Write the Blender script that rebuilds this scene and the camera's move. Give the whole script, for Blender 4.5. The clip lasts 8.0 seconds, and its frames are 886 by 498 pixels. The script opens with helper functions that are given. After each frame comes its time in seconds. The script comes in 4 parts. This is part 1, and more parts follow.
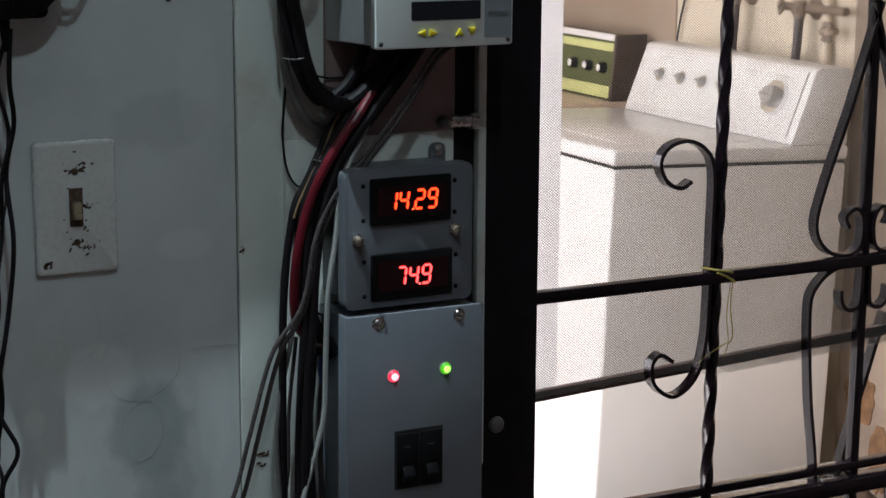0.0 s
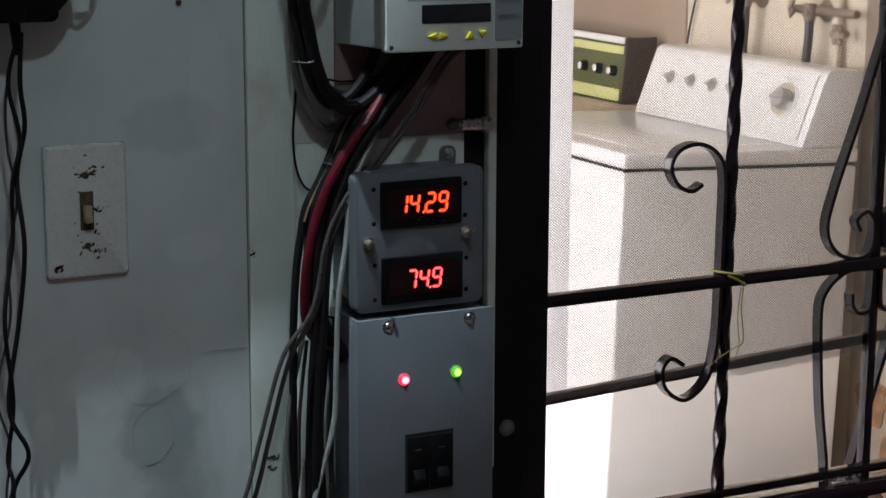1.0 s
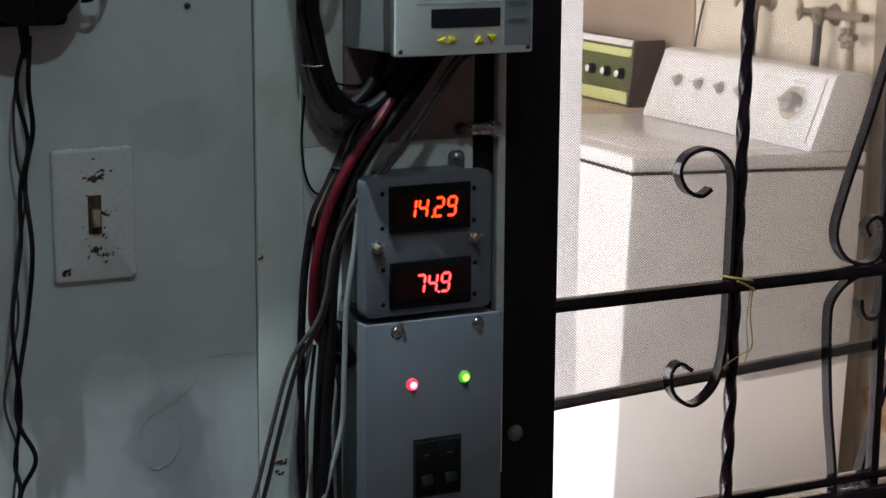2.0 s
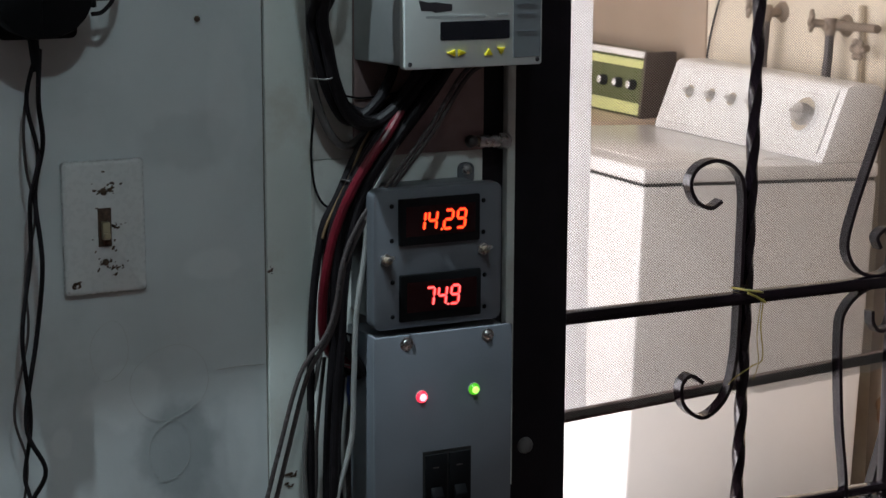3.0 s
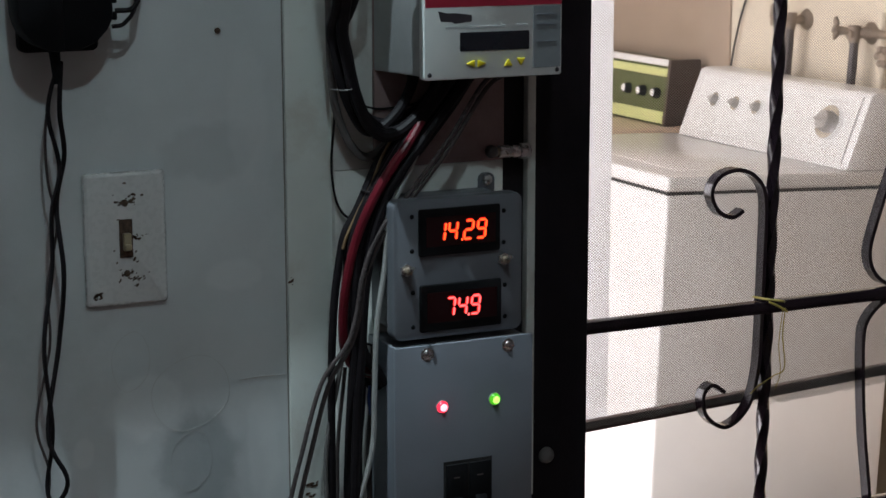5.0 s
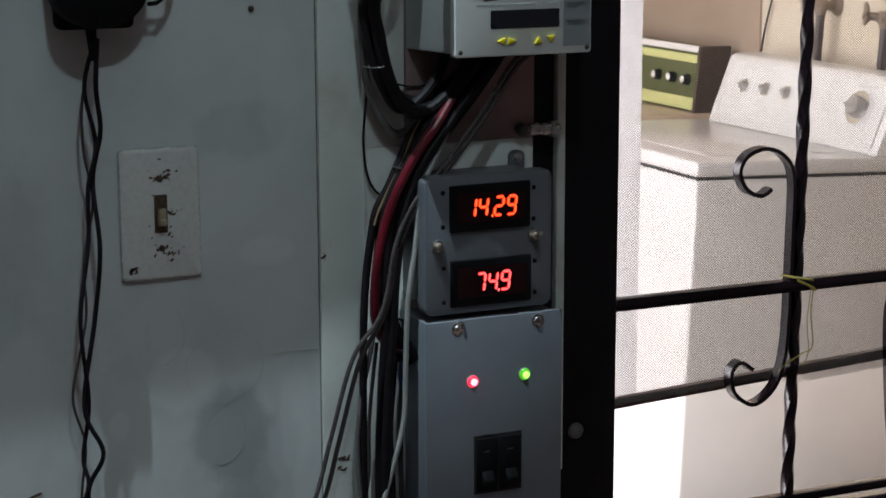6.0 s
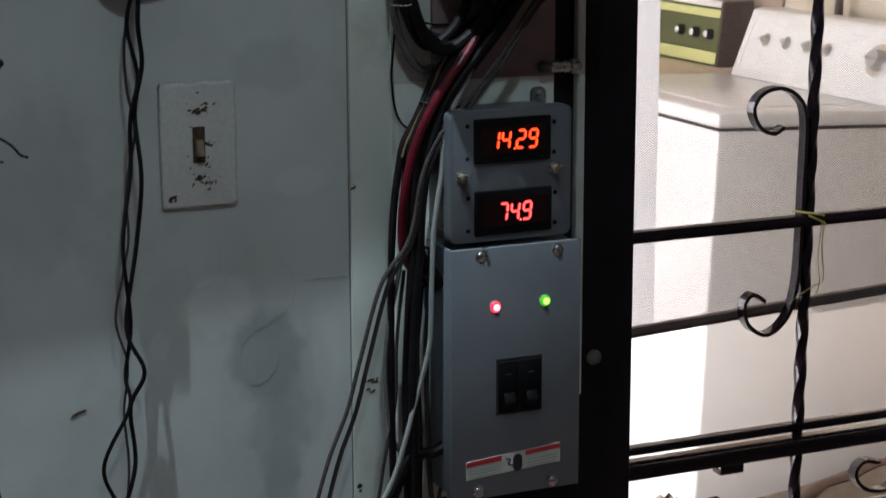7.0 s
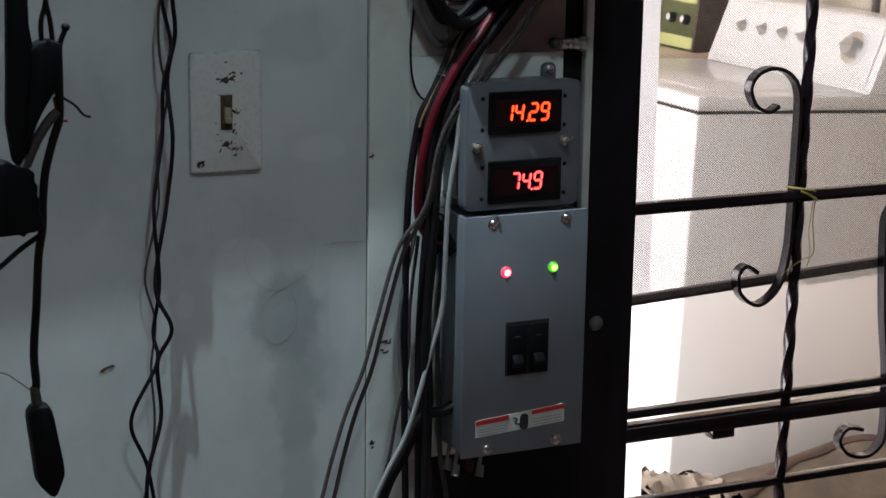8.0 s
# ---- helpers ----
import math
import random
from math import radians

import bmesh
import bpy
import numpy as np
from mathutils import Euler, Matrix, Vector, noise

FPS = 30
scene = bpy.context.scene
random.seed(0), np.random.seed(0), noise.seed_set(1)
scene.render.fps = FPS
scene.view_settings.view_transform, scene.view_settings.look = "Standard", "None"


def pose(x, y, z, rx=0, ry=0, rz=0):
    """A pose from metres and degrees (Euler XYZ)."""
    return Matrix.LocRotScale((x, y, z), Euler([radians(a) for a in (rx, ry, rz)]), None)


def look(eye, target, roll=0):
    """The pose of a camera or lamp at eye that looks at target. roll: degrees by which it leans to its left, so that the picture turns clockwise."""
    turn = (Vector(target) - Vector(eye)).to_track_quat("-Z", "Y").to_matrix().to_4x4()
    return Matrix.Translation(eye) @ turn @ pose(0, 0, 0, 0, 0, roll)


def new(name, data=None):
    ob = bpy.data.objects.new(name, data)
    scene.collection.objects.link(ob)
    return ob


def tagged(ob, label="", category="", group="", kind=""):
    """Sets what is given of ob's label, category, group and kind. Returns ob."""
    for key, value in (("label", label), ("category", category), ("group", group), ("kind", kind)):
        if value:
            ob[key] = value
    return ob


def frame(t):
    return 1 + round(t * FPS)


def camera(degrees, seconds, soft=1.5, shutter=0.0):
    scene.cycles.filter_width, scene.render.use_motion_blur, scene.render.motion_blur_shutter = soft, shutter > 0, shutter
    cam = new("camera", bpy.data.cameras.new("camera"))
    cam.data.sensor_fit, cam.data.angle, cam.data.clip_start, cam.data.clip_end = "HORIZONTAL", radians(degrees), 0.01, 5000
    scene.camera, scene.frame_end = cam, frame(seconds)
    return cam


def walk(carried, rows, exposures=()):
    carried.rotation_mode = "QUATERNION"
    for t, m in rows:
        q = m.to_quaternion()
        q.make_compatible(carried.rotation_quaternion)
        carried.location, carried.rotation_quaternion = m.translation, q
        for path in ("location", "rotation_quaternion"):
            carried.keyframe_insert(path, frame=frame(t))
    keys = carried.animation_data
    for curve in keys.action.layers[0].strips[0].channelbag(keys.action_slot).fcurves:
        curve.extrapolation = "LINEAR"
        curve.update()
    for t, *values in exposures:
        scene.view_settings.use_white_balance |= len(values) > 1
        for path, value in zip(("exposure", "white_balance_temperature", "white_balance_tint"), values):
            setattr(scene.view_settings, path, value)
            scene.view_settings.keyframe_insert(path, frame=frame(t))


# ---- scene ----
cam = camera(26.7, 8.0, shutter=0.5)
PATH = [
    (0, (-0.431, -1.527, 1.522), (0.458, 0.216, 1.112), 0.3),
    (0.5, (-0.431, -1.528, 1.522), (0.454, 0.219, 1.114), 0.2),
    (1, (-0.431, -1.526, 1.522), (0.449, 0.223, 1.115), 0.2),
    (1.5, (-0.431, -1.52, 1.523), (0.447, 0.23, 1.115), 0.3),
    (3, (-0.428, -1.522, 1.525), (0.435, 0.239, 1.131), 0.2),
    (3.5, (-0.426, -1.523, 1.526), (0.431, 0.242, 1.138), 0.1),
    (4, (-0.424, -1.524, 1.527), (0.427, 0.245, 1.142), 0.0),
    (4.5, (-0.423, -1.525, 1.528), (0.423, 0.246, 1.143), -0.1),
    (6, (-0.433, -1.544, 1.518), (0.375, 0.242, 1.123), -0.2),
    (6.5, (-0.444, -1.577, 1.508), (0.345, 0.214, 1.096), -0.4),
    (7, (-0.466, -1.621, 1.504), (0.313, 0.169, 1.071), -0.2),
    (7.5, (-0.502, -1.653, 1.501), (0.288, 0.127, 1.047), 0.2),
    (8, (-0.548, -1.672, 1.504), (0.271, 0.096, 1.055), 0.9),
]
walk(cam, [(t, look(e, a, r)) for t, e, a, r in PATH], exposures=((0.0, 0.04), (5.0, 0.04), (7.0, 0.08), (8.0, 0.27)))


# ---------------------------------------------------------------- world and lights
world = bpy.data.worlds.new("sky")
scene.world = world
world.use_nodes = True
wn = world.node_tree
sky = wn.nodes.new("ShaderNodeTexSky")
sky.sky_type, sky.sun_disc = "NISHITA", False
sky.sun_elevation, sky.sun_rotation = radians(50), radians(-90)
wn.nodes["Background"].inputs["Strength"].default_value = 0.1
wn.links.new(sky.outputs[0], wn.nodes["Background"].inputs[0])


def area_lamp(name, m, sx, sy, watts, colour):
    d = bpy.data.lights.new(name, "AREA")
    d.shape, d.size, d.size_y, d.energy, d.color = "RECTANGLE", sx, sy, watts, colour
    ob = new(name, d)
    ob.matrix_world = m
    return ob


def bulb(name, at, radius, watts, colour):
    d = bpy.data.lights.new(name, "POINT")
    d.shadow_soft_size, d.energy, d.color = radius, watts, colour
    ob = new(name, d)
    ob.location = at
    return ob


# daylight through the open side of the laundry, and the two lamps of the dim room
area_lamp("daylight", look((-0.75, 1.75, 1.35), (2.0, 1.75, 1.0)), 2.6, 1.9, 150, (1.0, 0.935, 0.97))
bulb("room_light", (-0.16, -1.30, 2.70), 0.03, 16.0, (0.71, 0.92, 0.99))
down = bpy.data.lights.new("wall_lamp", "SPOT")
down.spot_size, down.spot_blend, down.shadow_soft_size, down.energy, down.color = radians(64), 0.4, 0.006, 116, (0.74, 0.92, 1.0)
new("wall_lamp", down).matrix_world = look((-0.21, -0.207, 2.75), (-0.02, -0.05, 1.0))


# ---------------------------------------------------------------- materials
def mat(name, colour, rough=0.6, metal=0.0, var=0.12, scale=18.0, bump=0.08, fine=220.0, dirt=None, dirt_amount=0.0, dirt_scale=6.0, spec=0.5):
    m = bpy.data.materials.new(name)
    m.use_nodes = True
    nt = m.node_tree
    n, link = nt.nodes, nt.links.new
    b = n["Principled BSDF"]
    geo = n.new("ShaderNodeNewGeometry")
    big, small = n.new("ShaderNodeTexNoise"), n.new("ShaderNodeTexNoise")
    big.inputs["Scale"].default_value, big.inputs["Detail"].default_value = scale, 5
    small.inputs["Scale"].default_value, small.inputs["Detail"].default_value = fine, 3
    link(geo.outputs["Position"], big.inputs["Vector"])
    link(geo.outputs["Position"], small.inputs["Vector"])
    ramp = n.new("ShaderNodeMapRange")
    ramp.inputs["From Min"].default_value, ramp.inputs["From Max"].default_value = 0.3, 0.7
    ramp.inputs["To Min"].default_value, ramp.inputs["To Max"].default_value = 1 - var, 1 + var
    link(big.outputs["Fac"], ramp.inputs["Value"])
    mul = n.new("ShaderNodeVectorMath")
    mul.operation = "SCALE"
    mul.inputs[0].default_value = colour
    link(ramp.outputs[0], mul.inputs["Scale"])
    out = mul.outputs[0]
    if dirt:
        dn = n.new("ShaderNodeTexNoise")
        dn.inputs["Scale"].default_value, dn.inputs["Detail"].default_value = dirt_scale, 8
        dn.inputs["Roughness"].default_value = 0.65
        link(geo.outputs["Position"], dn.inputs["Vector"])
        dr = n.new("ShaderNodeMapRange")
        dr.inputs["From Min"].default_value, dr.inputs["From Max"].default_value = 0.52, 0.72
        dr.inputs["To Max"].default_value = dirt_amount
        link(dn.outputs["Fac"], dr.inputs["Value"])
        mx = n.new("ShaderNodeMix")
        mx.data_type = "RGBA"
        link(dr.outputs[0], mx.inputs["Factor"])
        link(out, mx.inputs["A"])
        mx.inputs["B"].default_value = (*dirt, 1)
        out = mx.outputs["Result"]
    link(out, b.inputs["Base Color"])
    rr = n.new("ShaderNodeMapRange")
    rr.inputs["To Min"].default_value, rr.inputs["To Max"].default_value = max(0.02, rough - 0.12), min(1, rough + 0.12)
    link(small.outputs["Fac"], rr.inputs["Value"])
    link(rr.outputs[0], b.inputs["Roughness"])
    b.inputs["Metallic"].default_value = metal
    b.inputs["Specular IOR Level"].default_value = spec
    if bump:
        bp = n.new("ShaderNodeBump")
        bp.inputs["Strength"].default_value, bp.inputs["Distance"].default_value = bump, 0.002
        add = n.new("ShaderNodeMath")
        link(small.outputs["Fac"], add.inputs[0])
        link(big.outputs["Fac"], add.inputs[1])
        link(add.outputs[0], bp.inputs["Height"])
        link(bp.outputs[0], b.inputs["Normal"])
    return m


def glow(name, colour, strength):
    m = bpy.data.materials.new(name)
    m.use_nodes = True
    b = m.node_tree.nodes["Principled BSDF"]
    b.inputs["Base Color"].default_value = (*[c * 0.3 for c in colour], 1)
    b.inputs["Roughness"].default_value = 0.3
    b.inputs["Emission Color"].default_value = (*colour, 1)
    b.inputs["Emission Strength"].default_value = strength
    return m


WALL = mat("wall_paint", (0.60, 0.635, 0.64), 0.5, var=0.10, scale=7, bump=0.10, fine=160, dirt=(0.44, 0.48, 0.47), dirt_amount=0.7, dirt_scale=5)
TRIM = mat("trim_paint", (0.72, 0.76, 0.72), 0.5, var=0.06, scale=9, bump=0.12, dirt=(0.38, 0.27, 0.17), dirt_amount=0.35, dirt_scale=14)
BOARD = mat("board_paint", (0.74, 0.76, 0.72), 0.6, var=0.08, scale=12, bump=0.12, dirt=(0.3, 0.24, 0.2), dirt_amount=0.4, dirt_scale=16)


def paint_tone_patches(m, spots, colour):
    """Soft-edged patches, shade and light painted into the wall colour: (x, z, half width, half height, strength)."""
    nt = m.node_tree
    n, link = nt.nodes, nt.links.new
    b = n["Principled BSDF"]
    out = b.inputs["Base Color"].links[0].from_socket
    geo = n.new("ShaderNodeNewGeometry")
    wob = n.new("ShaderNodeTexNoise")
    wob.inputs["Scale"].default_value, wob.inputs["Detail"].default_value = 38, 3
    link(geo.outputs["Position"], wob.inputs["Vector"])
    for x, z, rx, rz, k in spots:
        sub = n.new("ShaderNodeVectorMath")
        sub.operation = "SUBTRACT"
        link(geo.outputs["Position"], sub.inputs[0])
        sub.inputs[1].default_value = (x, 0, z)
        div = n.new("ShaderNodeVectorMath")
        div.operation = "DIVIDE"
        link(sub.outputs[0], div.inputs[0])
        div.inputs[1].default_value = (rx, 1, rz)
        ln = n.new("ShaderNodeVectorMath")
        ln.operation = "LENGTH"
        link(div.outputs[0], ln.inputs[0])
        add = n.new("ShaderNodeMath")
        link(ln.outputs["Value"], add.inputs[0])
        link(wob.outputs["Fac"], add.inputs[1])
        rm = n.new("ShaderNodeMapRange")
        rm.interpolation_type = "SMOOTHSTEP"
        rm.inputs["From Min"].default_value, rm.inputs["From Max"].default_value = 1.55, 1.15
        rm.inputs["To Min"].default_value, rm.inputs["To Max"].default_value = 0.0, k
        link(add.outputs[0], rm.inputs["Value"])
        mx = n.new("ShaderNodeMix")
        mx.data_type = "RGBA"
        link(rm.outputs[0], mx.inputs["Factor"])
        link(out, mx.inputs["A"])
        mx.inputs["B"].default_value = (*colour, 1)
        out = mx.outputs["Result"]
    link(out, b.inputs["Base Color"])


# Shadow blob and band at x 0.06 to 0.07 painted in, plus darker patches
paint_tone_patches(WALL, [(0.058, 1.028, 0.044, 0.048, 0.65), (0.070, 0.965, 0.032, 0.10, 0.42), (0.071, 0.80, 0.022, 0.24, 0.38), (0.098, 0.995, 0.026, 0.07, 0.25), (0.075, 1.30, 0.05, 0.03, 0.22), (-0.15, 1.20, 0.05, 0.09, 0.18)], (0.31, 0.345, 0.355))
# Lamplit patch at (0.012, 1.080) painted in, with other paler patches
paint_tone_patches(WALL, [(0.092, 1.19, 0.030, 0.016, 0.5), (0.11, 1.33, 0.02, 0.07, 0.25), (0.012, 1.080, 0.040, 0.034, 0.55), (0.118, 1.03, 0.018, 0.07, 0.3), (-0.045, 1.045, 0.010, 0.016, 0.5)], (0.74, 0.77, 0.77))
PLATE = mat("plate_plastic", (0.70, 0.71, 0.70), 0.28, var=0.03, bump=0.02)
EDGE_SHADOW = mat("edge_shadow", (0.22, 0.21, 0.19), 0.8, var=0.3, scale=60)
RUST = mat("rust", (0.085, 0.05, 0.032), 0.85, var=0.5, scale=300, bump=0.4, fine=900)
IVORY = mat("ivory_plastic", (0.40, 0.33, 0.21), 0.35, var=0.1, scale=80)
DARK = mat("dark_void", (0.02, 0.018, 0.018), 0.8)
BLACK = mat("black_plastic", (0.006, 0.006, 0.007), 0.6, var=0.2, bump=0.05, spec=0.12)
CORD = mat("black_cord", (0.009, 0.007, 0.0085), 0.55, var=0.3, scale=60, bump=0.05, spec=0.16)
CORD_RED = mat("red_cable", (0.12, 0.006, 0.014), 0.35, var=0.2, scale=60, bump=0.04)
CORD_GREY = mat("grey_cable", (0.125, 0.118, 0.115), 0.4, var=0.2, scale=50, bump=0.05)
CORD_WHITE = mat("white_cable", (0.34, 0.34, 0.33), 0.35, var=0.12, scale=50, bump=0.05)
CORD_BROWN = mat("brown_cable", (0.050, 0.038, 0.037), 0.45, var=0.2, scale=50, bump=0.05)
CORD_PAIR = mat("pair_cable", (0.075, 0.062, 0.062), 0.25, var=0.15, scale=50, bump=0.05)
CORD_BLUE = mat("blue_wire", (0.02, 0.04, 0.14), 0.4, var=0.1)
CORD_COPPER = mat("copper_wire", (0.24, 0.15, 0.08), 0.4, metal=0.4, var=0.2)
STEEL_BLACK = mat("black_gate_paint", (0.012, 0.007, 0.010), 0.13, var=0.25, scale=40, bump=0.10, fine=300)
FRAME_BLACK = mat("black_frame_paint", (0.008, 0.006, 0.008), 0.5, var=0.25, scale=30, bump=0.10, fine=300, spec=0.2)
BATTEN = mat("brown_batten", (0.085, 0.048, 0.042), 0.6, var=0.3, scale=60, bump=0.2)
WIRE = mat("screen_wire", (0.32, 0.295, 0.275), 0.5, metal=0.2, var=0.15, bump=0)
ZINC = mat("zinc", (0.62, 0.62, 0.62), 0.28, metal=1.0, var=0.1, scale=120, bump=0.05)
BRASS = mat("weathered_brass", (0.27, 0.21, 0.16), 0.55, metal=0.4, var=0.3, scale=60, bump=0.15)
GREY_BOX = mat("grey_box_paint", (0.168, 0.181, 0.208), 0.42, var=0.06, scale=20, bump=0.05, fine=500)
GREY_PLASTIC = mat("grey_meter_plastic", (0.138, 0.147, 0.166), 0.4, var=0.05, scale=20, bump=0.05, fine=500)
CASE = mat("controller_case", (0.42, 0.43, 0.43), 0.45, metal=0.4, var=0.10, scale=25, bump=0.06)
FACE = mat("controller_face", (0.66, 0.68, 0.66), 0.4, var=0.03, bump=0.02)
FACE_DARK = mat("controller_dark_strip", (0.17, 0.18, 0.19), 0.45, var=0.05)
MAROON = mat("maroon_band", (0.30, 0.015, 0.035), 0.4, var=0.05)
LCD = mat("display_glass", (0.012, 0.013, 0.018), 0.2, var=0.1, bump=0.01)
BEZEL = mat("meter_window", (0.014, 0.002, 0.003), 0.18, var=0.1, bump=0)
YELLOW = mat("yellow_button", (0.68, 0.55, 0.02), 0.45, var=0.06)
INK = mat("dark_ink", (0.03, 0.025, 0.03), 0.5)
INK_SOFT = mat("grey_ink", (0.36, 0.37, 0.37), 0.5)
LABEL_WHITE = mat("label_paper", (0.62, 0.62, 0.58), 0.5, var=0.06, scale=90)
LABEL_RED = mat("label_red", (0.5, 0.03, 0.03), 0.5, var=0.1)
ENAMEL = mat("white_enamel", (0.80, 0.79, 0.77), 0.22, var=0.03, scale=6, bump=0.02, dirt=(0.6, 0.54, 0.46), dirt_amount=0.25, dirt_scale=3)
ENAMEL_GREY = mat("console_panel", (0.74, 0.74, 0.72), 0.3, var=0.03, bump=0.02)
CHROME = mat("chrome", (0.8, 0.8, 0.8), 0.12, metal=1.0, var=0.03, bump=0.02)
KNOB = mat("grey_knob", (0.40, 0.38, 0.36), 0.3, metal=0.3, var=0.06)
DRYER_PANEL = mat("dryer_panel", (0.11, 0.13, 0.05), 0.25, metal=0.3, var=0.12, scale=40)
DRYER_STRIP = mat("dryer_strip", (0.62, 0.64, 0.27), 0.3, var=0.06)
WOODGRAIN = mat("brown_end_cap", (0.052, 0.033, 0.024), 0.5, var=0.2, scale=50, bump=0.1)
DRYER_TOP = mat("dryer_enamel", (0.66, 0.52, 0.40), 0.35, var=0.05, scale=8)
TAN_WALL = mat("tan_wall", (0.67, 0.59, 0.465), 0.75, var=0.10, scale=3, bump=0.2, fine=90, dirt=(0.30, 0.20, 0.12), dirt_amount=0.55, dirt_scale=2.6)
STAIN = mat("water_stain", (0.22, 0.12, 0.06), 0.85, var=0.4, scale=24, bump=0.1)
CONCRETE = mat("concrete_floor", (0.34, 0.30, 0.25), 0.8, var=0.15, scale=4, bump=0.25, dirt=(0.2, 0.17, 0.13), dirt_amount=0.5)
FLOOR = mat("floor_tile", (0.24, 0.155, 0.13), 0.6, var=0.15, scale=5, bump=0.1)
ROOM_PAINT = mat("room_paint", (0.50, 0.40, 0.395), 0.7, var=0.08, scale=3, bump=0.1)
CEILING = mat("ceiling_paint", (0.62, 0.56, 0.55), 0.8, var=0.06, scale=3, bump=0.1)
LAUNDRY_CEILING = mat("laundry_ceiling_paint", (0.65, 0.65, 0.63), 0.8, var=0.06, scale=3, bump=0.1)
SHADED_WALL = mat("shaded_wall_sheet", (0.32, 0.25, 0.19), 0.7, var=0.16, scale=5, bump=0.15, fine=110, dirt=(0.14, 0.10, 0.075), dirt_amount=0.6, dirt_scale=4)
SHEET = mat("white_sheet", (0.80, 0.80, 0.80), 0.6, var=0.04, scale=10, bump=0.05)
DULL_TAN = mat("dull_tan", (0.080, 0.060, 0.040), 0.9, var=0.22, scale=22, bump=0.4, fine=260)
SHADOW_BAND = mat("base_shadow", (0.05, 0.028, 0.017), 0.9, var=0.25, scale=30, bump=0.3, fine=260)
FOAM = mat("torn_foam", (0.24, 0.20, 0.155), 0.9, var=0.12, scale=40, bump=0.4)
TIE = mat("yellow_tie", (0.27, 0.21, 0.04), 0.5, var=0.2, scale=90)
PENCIL = mat("pencil", (0.42, 0.41, 0.38), 0.7, var=0.25, scale=120)
SHADED_PLYWOOD = mat("shaded_plywood", (0.31, 0.215, 0.205), 0.65, var=0.2, scale=22, bump=0.15, fine=180, dirt=(0.10, 0.06, 0.055), dirt_amount=0.6, dirt_scale=12)
TEXT_FAINT = mat("faint_print", (0.60, 0.59, 0.57), 0.5)
BROWN_SHADE = mat("brown_wall_shade", (0.36, 0.27, 0.20), 0.7, var=0.10, scale=4, bump=0.1, fine=120)
LED_ORANGE = glow("digit_orange", (1.0, 0.085, 0.016), 2.6)
RED_HALO = glow("digit_halo", (1.0, 0.012, 0.010), 0.9)
LED_PINK = glow("digit_red", (1.0, 0.12, 0.12), 2.3)
LAMP_RED = glow("lamp_red", (1.0, 0.03, 0.07), 1.6)
CORE_RED = glow("core_red", (1.0, 0.36, 0.42), 2.4)
LAMP_GREEN = glow("lamp_green", (0.10, 0.62, 0.02), 0.8)
CORE_GREEN = glow("core_green", (0.50, 1.0, 0.16), 1.5)


# ---------------------------------------------------------------- builders
BASE = {}


def thing(name, at, label, category, group="", kind=""):
    ob = new(name)
    ob.empty_display_size = 0.05
    ob.location = at
    BASE[name if ob.name == name else ob.name] = Vector(at)
    return tagged(ob, label, category, group, kind)


def finish(name, bm, material, base, smooth=True, angle=35):
    bm.normal_update()
    me = bpy.data.meshes.new(name)
    bmesh.ops.translate(bm, verts=bm.verts, vec=-base)
    if smooth:
        for f in bm.faces:
            f.smooth = True
        for e in bm.edges:
            e.smooth = len(e.link_faces) == 2 and e.calc_face_angle(0) < radians(angle)
    bm.to_mesh(me)
    bm.free()
    me.materials.append(material)
    return new(name, me)


def part(name, bm, material, parent, label=""):
    base = BASE[parent.name]
    ob = finish(name, bm, material, base)
    ob.parent = parent
    BASE[ob.name] = base
    return tagged(ob, label)


def single(name, bm, material, at, label, category="", group="", kind=""):
    ob = finish(name, bm, material, Vector(at))
    ob.location = at
    BASE[ob.name] = Vector(at)
    return tagged(ob, label, category, group, kind)


def box(x0, x1, y0, y1, z0, z1, bevel=0.0, seg=2, bm=None):
    bm = bm or bmesh.new()
    r = bmesh.ops.create_cube(bm, size=1)
    v = r["verts"]
    bmesh.ops.scale(bm, vec=(x1 - x0, y1 - y0, z1 - z0), verts=v)
    bmesh.ops.translate(bm, vec=((x0 + x1) / 2, (y0 + y1) / 2, (z0 + z1) / 2), verts=v)
    if bevel:
        es = list({e for q in v for e in q.link_edges})
        bmesh.ops.bevel(bm, geom=es, offset=bevel, segments=seg, affect="EDGES", profile=0.5)
    return bm


def slab(pts, y0, y1, axis="y", bevel=0.0, bm=None):
    """An outline in two coordinates, pushed from y0 to y1 along the axis."""
    bm = bm or bmesh.new()
    put = {"y": lambda a, b, c: (a, c, b), "x": lambda a, b, c: (c, a, b), "z": lambda a, b, c: (a, b, c)}[axis]
    lo = [bm.verts.new(put(a, b, y0)) for a, b in pts]
    hi = [bm.verts.new(put(a, b, y1)) for a, b in pts]
    n = len(pts)
    fs = [bm.faces.new(lo), bm.faces.new(hi[::-1])]
    for i in range(n):
        fs.append(bm.faces.new((lo[i], lo[(i + 1) % n], hi[(i + 1) % n], hi[i])))
    bmesh.ops.recalc_face_normals(bm, faces=fs)
    if bevel:
        es = list({e for f in fs for e in f.edges})
        bmesh.ops.bevel(bm, geom=es, offset=bevel, segments=2, affect="EDGES", profile=0.5)
    return bm


def rounded(x0, x1, z0, z1, r, steps=4):
    out = []
    for cx, cz, a0 in ((x1 - r, z1 - r, 0), (x0 + r, z1 - r, 90), (x0 + r, z0 + r, 180), (x1 - r, z0 + r, 270)):
        for k in range(steps + 1):
            a = radians(a0 + 90 * k / steps)
            out.append((cx + r * math.cos(a), cz + r * math.sin(a)))
    return out


